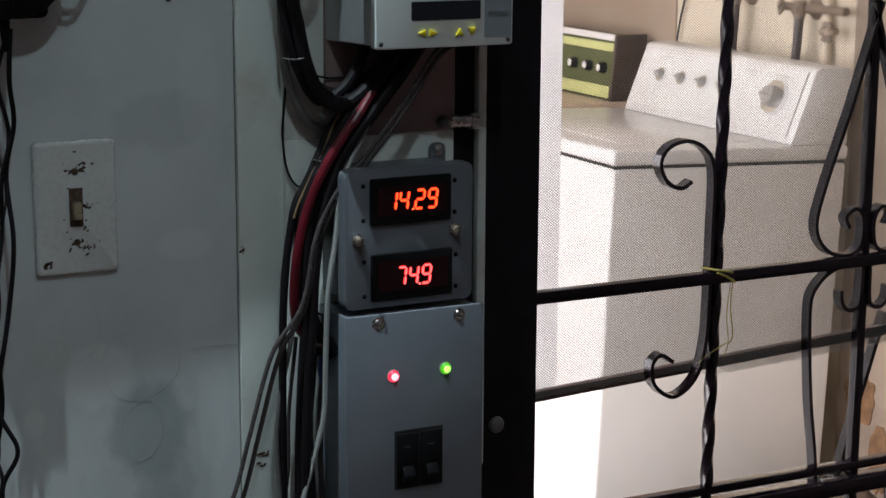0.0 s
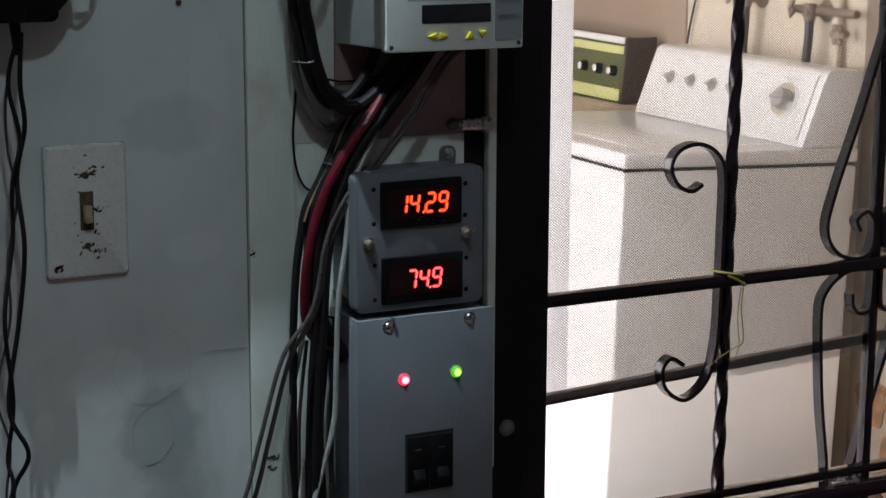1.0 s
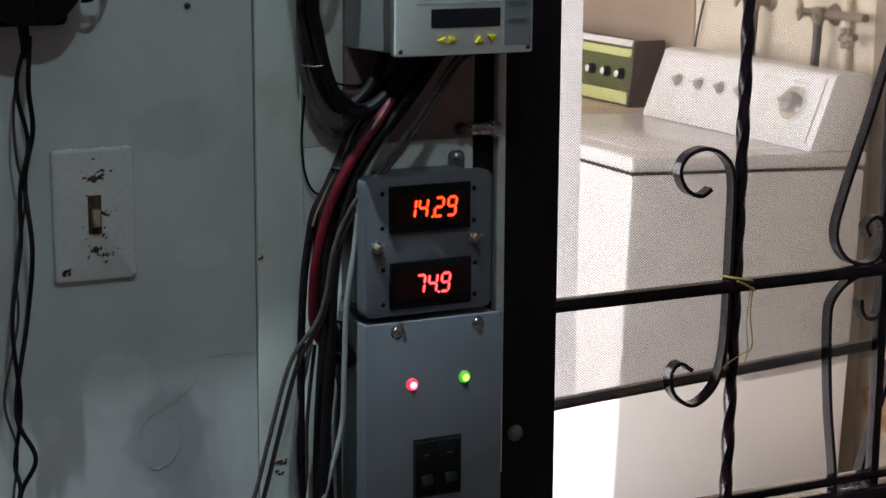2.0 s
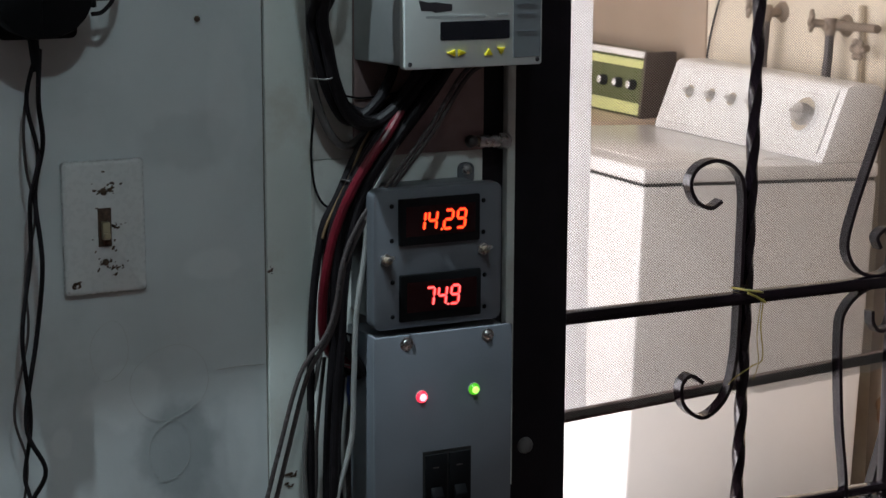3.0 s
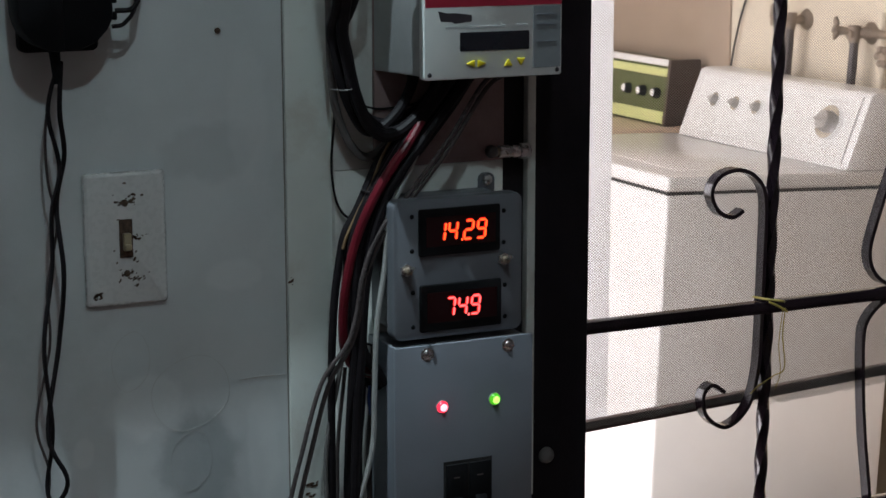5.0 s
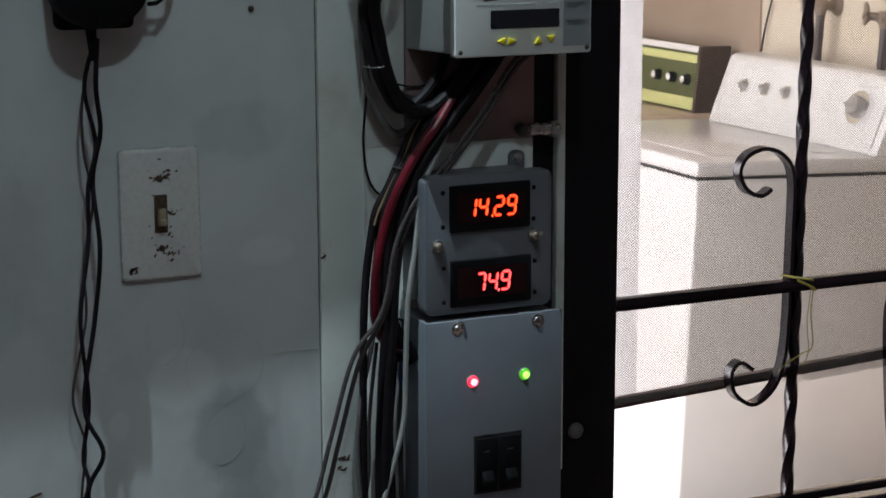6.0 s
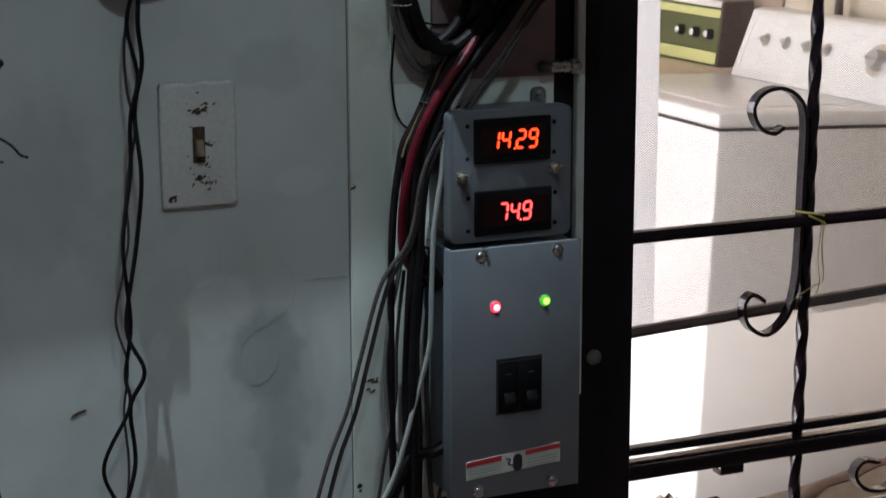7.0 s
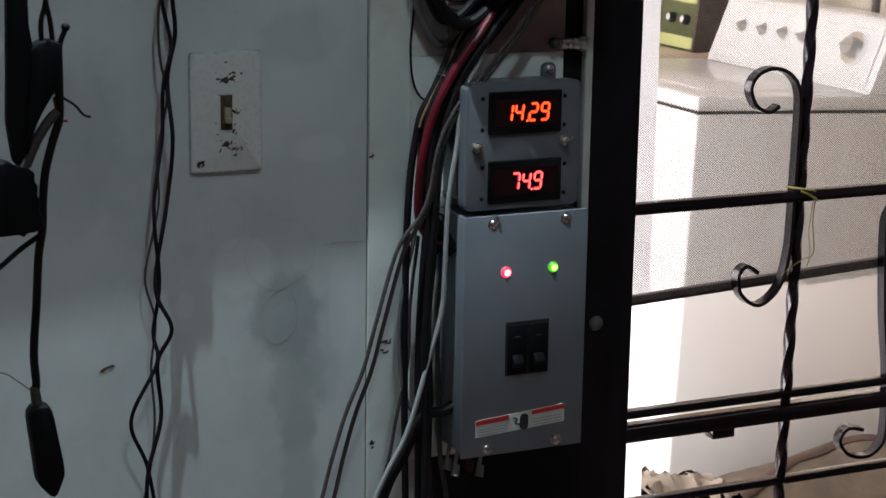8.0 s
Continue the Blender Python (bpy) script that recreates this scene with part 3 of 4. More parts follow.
def meter_box():
    t = thing("meter_box", (0.278, 0, 1.133), "grey plastic box with two red-lit digital panel meters", "meter")
    part("box", slab(rounded(0.2200, 0.3360, 1.1370, 1.2530, 0.006), -0.056, -0.0105, bevel=0.0015), GREY_PLASTIC, t)
    part("lid", slab(rounded(0.2150, 0.3410, 1.1320, 1.2570, 0.0075), -0.073, -0.0555, bevel=0.0025), GREY_PLASTIC, t)
    tab = part("mounting_tab", slab(rounded(0.3265, 0.3425, 1.246, 1.2665, 0.006), -0.0150, -0.0105, bevel=0.001), GREY_PLASTIC, t)
    part("screw", dome((0.3345, -0.0150, 1.2600), 0.0052, 0.0035), ZINC, tab, "zinc screw head")
    for x0, x1, z0, z1, text, x, z, m in ((0.2385, 0.3170, 1.2070, 1.2485, "14.29", (0.2535, 0.2650, 0.2805, 0.2930), 1.2200, LED_ORANGE), (0.2392, 0.3185, 1.1390, 1.1810, "74.9", (0.2625, 0.2745, 0.2870), 1.1520, LED_PINK)):
        meter = part("panel_meter", slab(rounded(x0, x1, z0, z1, 0.0015), -0.0765, -0.0725, bevel=0.0008), BLACK, t, "black bezel meter")
        part("window", box(x0 + 0.006, x1 - 0.005, -0.0771, -0.0764, z0 + 0.008, z1 - 0.007), BEZEL, meter, "dark red window")
        starts = list(x)
        for ch in text:
            if ch == ".":
                part("decimal_point", dome((starts[0] - 0.0016, -0.0772, z - 0.0003), 0.0012, 0.0004, seg=8), m, meter)
                continue
            digit(ch, starts.pop(0), z, 0.0078, 0.0162, -0.0773, 0.0022, meter, m)
        for sx, sz in ((x0 - 0.006, z0 + 0.005), (x0 - 0.006, z1 - 0.006), (x1 + 0.005, z0 + 0.006), (x1 + 0.005, z1 - 0.007)):
            part("screw", dome((sx, -0.0730, sz), 0.0022, 0.0014, seg=8), BLACK, t)
    for cx, cz in ((0.2265, 1.196), (0.3215, 1.198)):
        tg = part("toggle_switch", rod((cx, -0.0728, cz), (cx, -0.0760, cz), 0.0058, seg=6), ZINC, t, "small metal toggle switch")
        part("bushing", rod((cx, -0.0758, cz), (cx, -0.0815, cz), 0.0032, seg=10), BRASS, tg)
        part("lever", rod((cx, -0.080, cz), (cx - 0.0005, -0.0900, cz + 0.0045), 0.0011, 0.0019, 8), ZINC, tg)


meter_box()


def breaker_box():
    t = thing("breaker_box", (0.28, 0, 0.883), "grey painted steel breaker box with red and green indicator lamps", "breaker box")
    part("body", box(0.2160, 0.3450, -0.077, -0.0105, 0.8850, 1.1265, 0.002), GREY_BOX, t)
    cover = part("cover", slab([(0.2120, 0.883), (0.3480, 0.883), (0.3480, 1.1285), (0.2120, 1.1285)], -0.0815, -0.0772, bevel=0.0012), GREY_BOX, t)
    for x, z in ((0.2425, 1.1205), (0.3225, 1.1205), (0.2405, 0.8905), (0.3185, 0.8905)):
        s = part("screw", rod((x, -0.0813, z), (x, -0.0824, z), 0.0062, seg=14), ZINC, cover, "zinc screw")
        part("screw_head", dome((x, -0.0823, z), 0.0045, 0.0020), ZINC, s)
    for x, z, m, core, lab in ((0.2570, 1.0712, LAMP_RED, CORE_RED, "glowing red lamp"), (0.3090, 1.0722, LAMP_GREEN, CORE_GREEN, "glowing green lamp")):
        ring = part("lamp_ring", rod((x, -0.0813, z), (x, -0.0826, z), 0.0060, seg=16), CASE, cover)
        lens = part("indicator_lamp", dome((x, -0.0825, z), 0.0056, 0.0040), m, ring, lab)
        part("core", dome((x, -0.0850, z), 0.0036, 0.0030), core, t)
    win = part("breaker_window", box(0.2585, 0.3065, -0.0822, -0.0812, 0.9645, 1.0195), DARK, cover, "dark breaker opening")
    for x0, x1 in ((0.2600, 0.2815), (0.2835, 0.3050)):
        b = part("breaker", box(x0, x1, -0.0850, -0.0821, 0.9670, 1.0170, 0.0012), BLACK, win)
        part("lever", slab([(-0.0845, 0.987), (-0.0845, 0.973), (-0.0895, 0.9715), (-0.0895, 0.9785)], x0 + 0.005, x1 - 0.005, axis="x", bevel=0.0008), BLACK, b)
        part("mark", box(x0 + 0.007, x0 + 0.013, -0.0854, -0.0849, 1.004, 1.0052), CORD_BROWN, b)
    lab = part("warning_label", slab([(0.2272, 0.9035), (0.3270, 0.9095), (0.3268, 0.9285), (0.2270, 0.9215)], -0.0820, -0.0812), LABEL_WHITE, cover, "white warning label with red bands")
    part("red_band", slab([(0.2275, 0.9160), (0.2640, 0.9186), (0.2640, 0.9236), (0.2275, 0.9210)], -0.0824, -0.0819), LABEL_RED, lab)
    part("red_band", slab([(0.2900, 0.9208), (0.3265, 0.9234), (0.3265, 0.9280), (0.2900, 0.9254)], -0.0824, -0.0819), LABEL_RED, lab)
    part("pictogram", slab(rounded(0.2765, 0.2860, 0.9060, 0.9230, 0.0045), -0.0824, -0.0819), INK, lab)
    part("pictogram", tube([(0.2690, -0.082, 0.9200), (0.2735, -0.082, 0.9180), (0.2720, -0.082, 0.9140), (0.2770, -0.082, 0.9120)], 0.0008, 6), INK, lab)
    for k in range(3):
        part("text_bar", slab([(0.2300, 0.9062 + 0.003 * k), (0.2620, 0.9082 + 0.003 * k), (0.2620, 0.9072 + 0.003 * k), (0.2300, 0.9052 + 0.003 * k)], -0.0823, -0.0819), INK_SOFT, lab)
        part("text_bar", slab([(0.2920, 0.9102 + 0.003 * k), (0.3240, 0.9122 + 0.003 * k), (0.3240, 0.9112 + 0.003 * k), (0.2920, 0.9092 + 0.003 * k)], -0.0823, -0.0819), INK_SOFT, lab)
    # wire ends below the box
    for k, (x, z, m) in enumerate(((0.223, 0.850, CORD_WHITE), (0.238, 0.853, CORD_RED), (0.250, 0.846, CORD_WHITE), (0.214, 0.858, CORD_BROWN))):
        part("wire_nut", rod((x, -0.045, z + 0.002), (x + 0.004, -0.042, z + 0.013), 0.0046, 0.0030, 10), m, t)
        part("wire_tail", tube([(x, -0.043, z + 0.008), (x + 0.004, -0.04, z + 0.022), (x + 0.006, -0.04, 0.886)], 0.0022), m, t)


breaker_box()


def stud_bolt():
    t = thing("bolt", (0.36, -0.012, 1.286), "shiny zinc bolt and nut beside the backing board", "bolt")
    part("shank", rod((0.336, -0.018, 1.2862), (0.366, -0.018, 1.2848), 0.0040), BRASS, t)
    part("sleeve", rod((0.345, -0.018, 1.2858), (0.3655, -0.018, 1.2848), 0.0056, 0.0060, 14), ZINC, t)
    part("nut", rod((0.3656, -0.018, 1.2848), (0.3755, -0.018, 1.2844), 0.0075, seg=6), ZINC, t)
    part("cap", dome((0.3375, -0.018, 1.2862), 0.0062, 0.0062, (-1, 0, 0)), CORD_BROWN, t, "dark brown end cap")


stud_bolt()


# ---------------------------------------------------------------- cables beside the boxes
def cable(label, xz, y, r, material, n=8):
    """y: one depth, or (first, last)."""
    y0, y1 = y if isinstance(y, tuple) else (y, y)
    k = len(xz) - 1
    pts = [(x, y0 + (y1 - y0) * i / k, z) for i, (x, z) in enumerate(xz)]
    c = Vector(pts[0])
    return single("cable", tube(pts, r, 10, n), material, c, label, "cable", group="cables beside the wiring boxes")


LOOP = [(0.170, 1.60), (0.1735, 1.49), (0.1780, 1.43), (0.1795, 1.4031), (0.1833, 1.3828), (0.1899, 1.3521), (0.2007, 1.3259), (0.2146, 1.3122), (0.2316, 1.3139), (0.2516, 1.3285), (0.266, 1.3488), (0.272, 1.3665)]
# Unseen upper runs are fanned forward to shade the meter box lid
LOOP_OUT = ((-0.094, 1.0), (-0.094, 1.0), (-0.060, 0.25))
for dx, dz, y, r, fan in ((0.0, 0.0, -0.048, 0.0056, 0.002), (-0.005, 0.003, -0.036, 0.0050, -0.009), (0.004, 0.004, -0.037, 0.0046, 0.013), (0.005, 0.008, -0.026, 0.0042, -0.024)):
    pts = []
    for i, (x, z) in enumerate(LOOP):
        yy, spread = LOOP_OUT[i] if i < 3 else (y, 0.0)
        pts.append((x + dx * (1 if i < 7 else 1 + 0.6 * (i - 6)) + fan * spread, yy, z + dz * min(1, max(0, i - 4) / 3) * (i < 11)))
    single("cable", tube(pts, r, 10), CORD, pts[0], "thick black cable looping up to the controller", "cable", group="cables beside the wiring boxes")
TRUNK = [(0.300, 1.3665), (0.276, 1.333), (0.2452, 1.2968), (0.2163, 1.2564), (0.2018, 1.2204), (0.1935, 1.168), (0.1900, 1.115), (0.1856, 1.0576), (0.1826, 0.9805), (0.184, 0.86), (0.186, 0.70)]
for dx, dz, y, r in ((0.0, 0.0, -0.044, 0.0052), (0.012, 0.003, -0.034, 0.0050), (-0.010, 0.002, -0.030, 0.0050), (0.006, -0.006, -0.026, 0.0048), (-0.013, -0.002, -0.038, 0.0046), (0.020, 0.0, -0.024, 0.0042), (-0.012, 0.004, -0.050, 0.0048), (0.004, 0.006, -0.054, 0.0045)):
    f = lambda i: 1.0 if i < 3 else 0.75 if i < 5 else 0.45
    run = [(x + dx * f(i), z + dz) if i else (x + dx, z) for i, (x, z) in enumerate(TRUNK)]
    if abs(dx) > 0.005:
        run = run[:6] + [(0.196 + dx * 0.3, 1.128), (0.208, 1.098 + dz), (0.2155, 1.085 + dz)]
    cable("thick black cable from the controller running down", run, y, r, CORD)
cable("black cable at the outer side of the bundle", [(0.236, 1.306), (0.2203, 1.2884), (0.2, 1.2473), (0.1869, 1.2244), (0.1815, 1.2), (0.1770, 1.17), (0.1740, 1.13), (0.1725, 1.08), (0.172, 0.98), (0.174, 0.86), (0.178, 0.70)], -0.030, 0.0036, CORD)
cable("black cable feeding the side of the breaker box", [(0.262, 1.318), (0.2352, 1.281), (0.2155, 1.243), (0.2050, 1.205), (0.1985, 1.155), (0.203, 1.115), (0.226, 1.085)], -0.022, 0.0046, CORD)
RED_RUN = [(0.281, 1.3665), (0.262, 1.336), (0.2349, 1.3013), (0.2264, 1.2913), (0.2092, 1.2662), (0.1949, 1.2384), (0.1862, 1.2128), (0.1803, 1.1842), (0.1782, 1.158), (0.1800, 1.128), (0.188, 1.108), (0.202, 1.099), (0.2155, 1.094)]
RED_DEPTH = (-0.030, -0.046, -0.056, -0.056, -0.055, -0.053, -0.051, -0.049, -0.046, -0.042, -0.040, -0.040, -0.040)
single("cable", tube([(x, y, z) for (x, z), y in zip(RED_RUN, RED_DEPTH)], 0.0043, 10), CORD_RED, (0.281, -0.03, 1.3665), "thick red cable in the black bundle", "cable", group="cables beside the wiring boxes")
WHITE_RUN = [(0.272, 1.328), (0.2469, 1.2881), (0.2296, 1.263), (0.2190, 1.246), (0.2155, 1.2271), (0.2130, 1.1955), (0.2080, 1.164), (0.2050, 1.135), (0.2029, 1.0786), (0.2005, 1.033), (0.1881, 0.9879), (0.1764, 0.9464), (0.1620, 0.9047), (0.1366, 0.8571), (0.10, 0.77)]
WHITE_DEPTH = (-0.030, -0.046, -0.053, -0.056, -0.057, -0.057, -0.057, -0.056, -0.056, -0.056, -0.056, -0.056, -0.056, -0.055, -0.054)
single("cable", tube([(x, y, z) for (x, z), y in zip(WHITE_RUN, WHITE_DEPTH)], 0.0025, 10), CORD_WHITE, (0.272, -0.03, 1.328), "white cable curving past the meter box", "cable", group="cables beside the wiring boxes")
ZIP = [(0.330, 1.3665), (0.3077, 1.3532), (0.2757, 1.3074), (0.2382, 1.2624), (0.2096, 1.2302), (0.1935, 1.1947), (0.1860, 1.155), (0.1770, 1.130), (0.1526, 1.0968), (0.1313, 1.027), (0.1177, 0.9787), (0.0981, 0.931), (0.0765, 0.856), (0.05, 0.74)]
ZIP_SIDE = [0.004, 0.004, 0.004, 0.004, 0.004, 0.003, 0.003, 0.003, 0.007, 0.0085, 0.009, 0.0105, 0.013, 0.016]
cable("glossy brown-grey cord running down and out to the side", ZIP, (-0.060, -0.052), 0.0021, CORD_PAIR)
cable("glossy brown-grey cord running down and out to the side", [(x + d, z - 0.0035) for (x, z), d in zip(ZIP, ZIP_SIDE)], (-0.060, -0.050), 0.0022, CORD_BROWN)
cable("grey cable behind the black loop", [(0.178, 1.60), (0.1785, 1.40), (0.1800, 1.365), (0.1814, 1.3428), (0.1881, 1.3191), (0.1977, 1.3003), (0.2089, 1.2904), (0.2203, 1.2924), (0.236, 1.305)], -0.022, 0.0038, CORD_GREY)
cable("thin black wire in a loose loop", [(0.186, 1.345), (0.1838, 1.3156), (0.1814, 1.2842), (0.1844, 1.2549), (0.1927, 1.2383), (0.204, 1.2348), (0.2127, 1.2422)], -0.015, 0.0011, CORD)
cable("thin tan wire by the bundle", [(0.2303, 1.305), (0.2203, 1.2884), (0.2115, 1.2678), (0.2, 1.2473), (0.188, 1.2244), (0.1835, 1.2114)], -0.034, 0.0013, CORD_COPPER)
cable("thin black wire crossing the brown board", [(0.212, 1.3340), (0.2157, 1.3331), (0.230, 1.3306), (0.2561, 1.3325), (0.27, 1.336)], -0.0145, 0.0009, CORD)
cable("grey cable hanging in a slack curve", [(0.192, 1.16), (0.180, 1.096), (0.169, 1.045), (0.166, 0.999), (0.171, 0.945), (0.185, 0.914)], -0.030, 0.0022, CORD_GREY)
cable("thin grey cable hanging straight", [(0.205, 1.18), (0.198, 1.100), (0.191, 1.043), (0.188, 0.996), (0.188, 0.937), (0.192, 0.877), (0.190, 0.75)], -0.034, 0.0024, CORD_GREY)
cable("thin brown cable hanging to the side", [(0.19, 1.10), (0.182, 1.030), (0.180, 0.971), (0.168, 0.913), (0.162, 0.878), (0.150, 0.831), (0.13, 0.74)], -0.020, 0.0018, CORD_BROWN)
cable("thick black cable at the foot of the bundle", [(0.228, 0.935), (0.2088, 0.9247), (0.1839, 0.9200), (0.1639, 0.8828), (0.1438, 0.8458), (0.115, 0.75)], -0.048, 0.0058, CORD)
cable("grey cable beside the breaker box", [(0.214, 1.12), (0.212, 1.068), (0.209, 1.015), (0.211, 0.931), (0.214, 0.870), (0.222, 0.820), (0.23, 0.72)], -0.028, 0.0026, CORD_BROWN)
cable("dark cable beside the breaker box", [(0.208, 1.14), (0.206, 1.068), (0.202, 1.015), (0.205, 0.931), (0.204, 0.870), (0.206, 0.820), (0.21, 0.72)], -0.022, 0.0026, CORD)
for k, (x, z) in enumerate(((0.182, 1.352), (0.209, 1.262), (0.204, 1.098))):
    single("cable_tie", tube([(x - 0.006, -0.03, z), (x - 0.003, -0.0515, z + 0.001), (x + 0.004, -0.0525, z + 0.002), (x + 0.008, -0.03, z + 0.002)], 0.0007, 6), CORD_GREY, (x, -0.05, z), "pale plastic cable tie round the wires", "cable tie", group="cable ties")

cable("short red wire sticking out of the bundle", [(0.188, 1.108), (0.198, 1.104), (0.208, 1.100), (0.216, 1.098)], -0.040, 0.0030, CORD_RED)
cable("short black wire crossing the bundle", [(0.186, 1.128), (0.198, 1.127), (0.207, 1.124)], -0.044, 0.0011, CORD)
cable("short blue wire in the bundle", [(0.207, 1.085), (0.206, 1.072), (0.208, 1.058)], -0.036, 0.0016, CORD_BLUE)

# ---------------------------------------------------------------- small marks on the wall
single("nail", dome((0.0842, -0.001, 1.4038), 0.0026, 0.0030), RUST, (0.0842, 0, 1.4038), "rusty nail head in the painted wall", "nail")


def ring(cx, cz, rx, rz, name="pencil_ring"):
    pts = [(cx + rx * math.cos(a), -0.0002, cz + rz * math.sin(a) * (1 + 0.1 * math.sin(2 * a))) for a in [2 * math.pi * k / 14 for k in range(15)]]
    return single(name, tube(pts, 0.00012, 4, 4), PENCIL, (cx, 0, cz), "faint oval outline on the painted wall", "mark", group="wall marks")


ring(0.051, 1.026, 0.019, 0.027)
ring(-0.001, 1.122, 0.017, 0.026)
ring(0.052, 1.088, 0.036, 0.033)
single("scratch", tube([(0.097, -0.0003, 1.0945), (0.118, -0.0003, 1.0955), (0.140, -0.0003, 1.0945)], 0.0003, 4), PENCIL, (0.118, 0, 1.095), "short dark scratch in the wall paint", "mark", group="wall marks")
single("paint_chip", slab([(-0.1295, 0.9885), (-0.1275, 0.9915), (-0.1230, 0.9935), (-0.1165, 0.9952), (-0.1145, 0.9940), (-0.1175, 0.9925), (-0.1225, 0.9912), (-0.1255, 0.9885)], -0.0004, 0.0), RUST, (-0.12, 0, 0.99), "short dark chip in the wall paint", "mark", group="wall marks")


# ---------------------------------------------------------------- black iron gate with screen
GY = 0.036


def twisted_bar(x, z0, z1, half=0.0058, pitch=0.19):
    n = int((z1 - z0) / 0.0045)
    path = [Vector((x + 0.012 * (z0 + (z1 - z0) * i / n - 1.05), GY, z0 + (z1 - z0) * i / n)) for i in range(n + 1)]
    ring_ = []
    for k in range(16):
        a = 2 * math.pi * k / 16
        f = (abs(math.cos(a)) ** 5 + abs(math.sin(a)) ** 5) ** (-1 / 5)
        ring_.append((half * f * math.cos(a), half * f * math.sin(a)))
    return sweep(path, ring_, turn=lambda i: 2 * math.pi * (z1 - z0) * i / n / pitch)


def iron_gate():
    t = thing("iron_gate", (0.86, GY, 0.02), "black wrought iron gate with twisted bars, scrolls and screen", "gate")
    part("post", box(0.3880, 0.4485, -0.005, 0.030, 0.0, 2.05, 0.002), FRAME_BLACK, t)
    part("post", box(1.26, 1.315, -0.012, 0.030, 0.0, 2.05, 0.002), FRAME_BLACK, t)
    part("top_bar", box(0.4487, 1.2595, 0.0, 0.03, 2.0, 2.05, 0.002), FRAME_BLACK, t)
    for z0, z1, y0, y1 in ((1.0915, 1.1040, 0.022, 0.035), (0.8585, 0.8680, 0.030, 0.042), (0.8355, 0.8525, 0.018, 0.042), (0.7535, 0.7625, 0.030, 0.042), (0.08, 0.10, 0.02, 0.04), (1.55, 1.5625, 0.022, 0.035)):
        part("rail", box(0.4480, 1.2605, y0, y1, z0, z1, 0.0012), STEEL_BLACK, t)
    for x in (0.685, 1.071):
        part("twisted_bar", twisted_bar(x, 0.09, 2.01), STEEL_BLACK, t)
    part("upright", box(0.8735, 0.8845, GY - 0.005, GY + 0.006, 0.09, 2.0, 0.001), STEEL_BLACK, t)
    C = [(0.647, 1.2005), (0.634, 1.1945), (0.617, 1.202), (0.6085, 1.221), (0.618, 1.237), (0.640, 1.2425), (0.662, 1.233), (0.674, 1.210), (0.6745, 1.150), (0.6735, 1.092), (0.671, 1.032), (0.660, 0.993), (0.634, 0.9745), (0.610, 0.988), (0.6045, 1.010), (0.615, 1.021), (0.631, 1.012)]
    S = [(0.884, 1.376), (0.850, 1.271), (0.818, 1.182), (0.8085, 1.140), (0.822, 1.114), (0.848, 1.1045), (0.868, 1.112), (0.872, 1.140), (0.862, 1.155), (0.848, 1.147), (0.853, 1.134)]
    D = [(0.872, 1.0920), (0.838, 1.0915), (0.811, 1.072), (0.805, 1.042), (0.811, 0.952), (0.822, 0.870), (0.824, 0.80), (0.815, 0.780), (0.797, 0.773), (0.772, 0.779), (0.759, 0.797), (0.770, 0.811), (0.792, 0.807)]
    K = [(0.846, 1.066), (0.848, 1.052), (0.858, 1.043), (0.872, 1.050), (0.874, 1.090)]
    mirror = lambda q, c: [(2 * c - x, z) for x, z in q]
    for q in (C, S, D, K, mirror(S, 0.879), mirror(D, 0.879), mirror(K, 0.879), mirror(C, 0.879)):
        part("scroll", strap(q, GY - 0.002, 0.0042, 0.0125), STEEL_BLACK, t)
    part("brace", strap([(0.925, 1.03), (0.895, 0.935), (0.865, 0.835)], GY + 0.016, 0.005, 0.012), STEEL_BLACK, t)
    part("stop_plate", box(0.826, 0.862, 0.020, 0.030, 0.8535, 0.8575, 0.0005), ZINC, t, "bright metal stop")
    part("latch", box(0.5765, 0.6060, 0.022, 0.040, 0.8240, 0.8360, 0.0015), STEEL_BLACK, t)
    part("bolt", dome((0.4040, -0.0048, 0.985), 0.0085, 0.006), CORD_GREY, t, "dull bolt head")
    part("batten", slab([(0.449, 0.9835), (1.260, 1.0205), (1.260, 1.0320), (0.449, 0.9940)], 0.044, 0.052), BATTEN, t, "brown batten along the lower edge of the screen")
    # diamond screen: two crossing families of fine wires
    bm = bmesh.new()
    x0, x1, z1 = 0.449, 1.262, 2.0
    step, slope, w = 0.00345, 0.80, 0.00033

    def wire(p, q):
        d = (q - p).normalized()
        a = Vector((-d.z, 0, d.x)) * w
        b = Vector((0, w, 0))
        vs = [bm.verts.new(c + o) for c in (p, q) for o in (a - b, -a - b, b)]
        for k in range(3):
            bm.faces.new((vs[k], vs[(k + 1) % 3], vs[3 + (k + 1) % 3], vs[3 + k]))

    zlow = lambda x: 0.988 + 0.046 * (x - 0.449) - (0.012 * min(1, (x - 0.67) / 0.03) if x > 0.67 else 0)
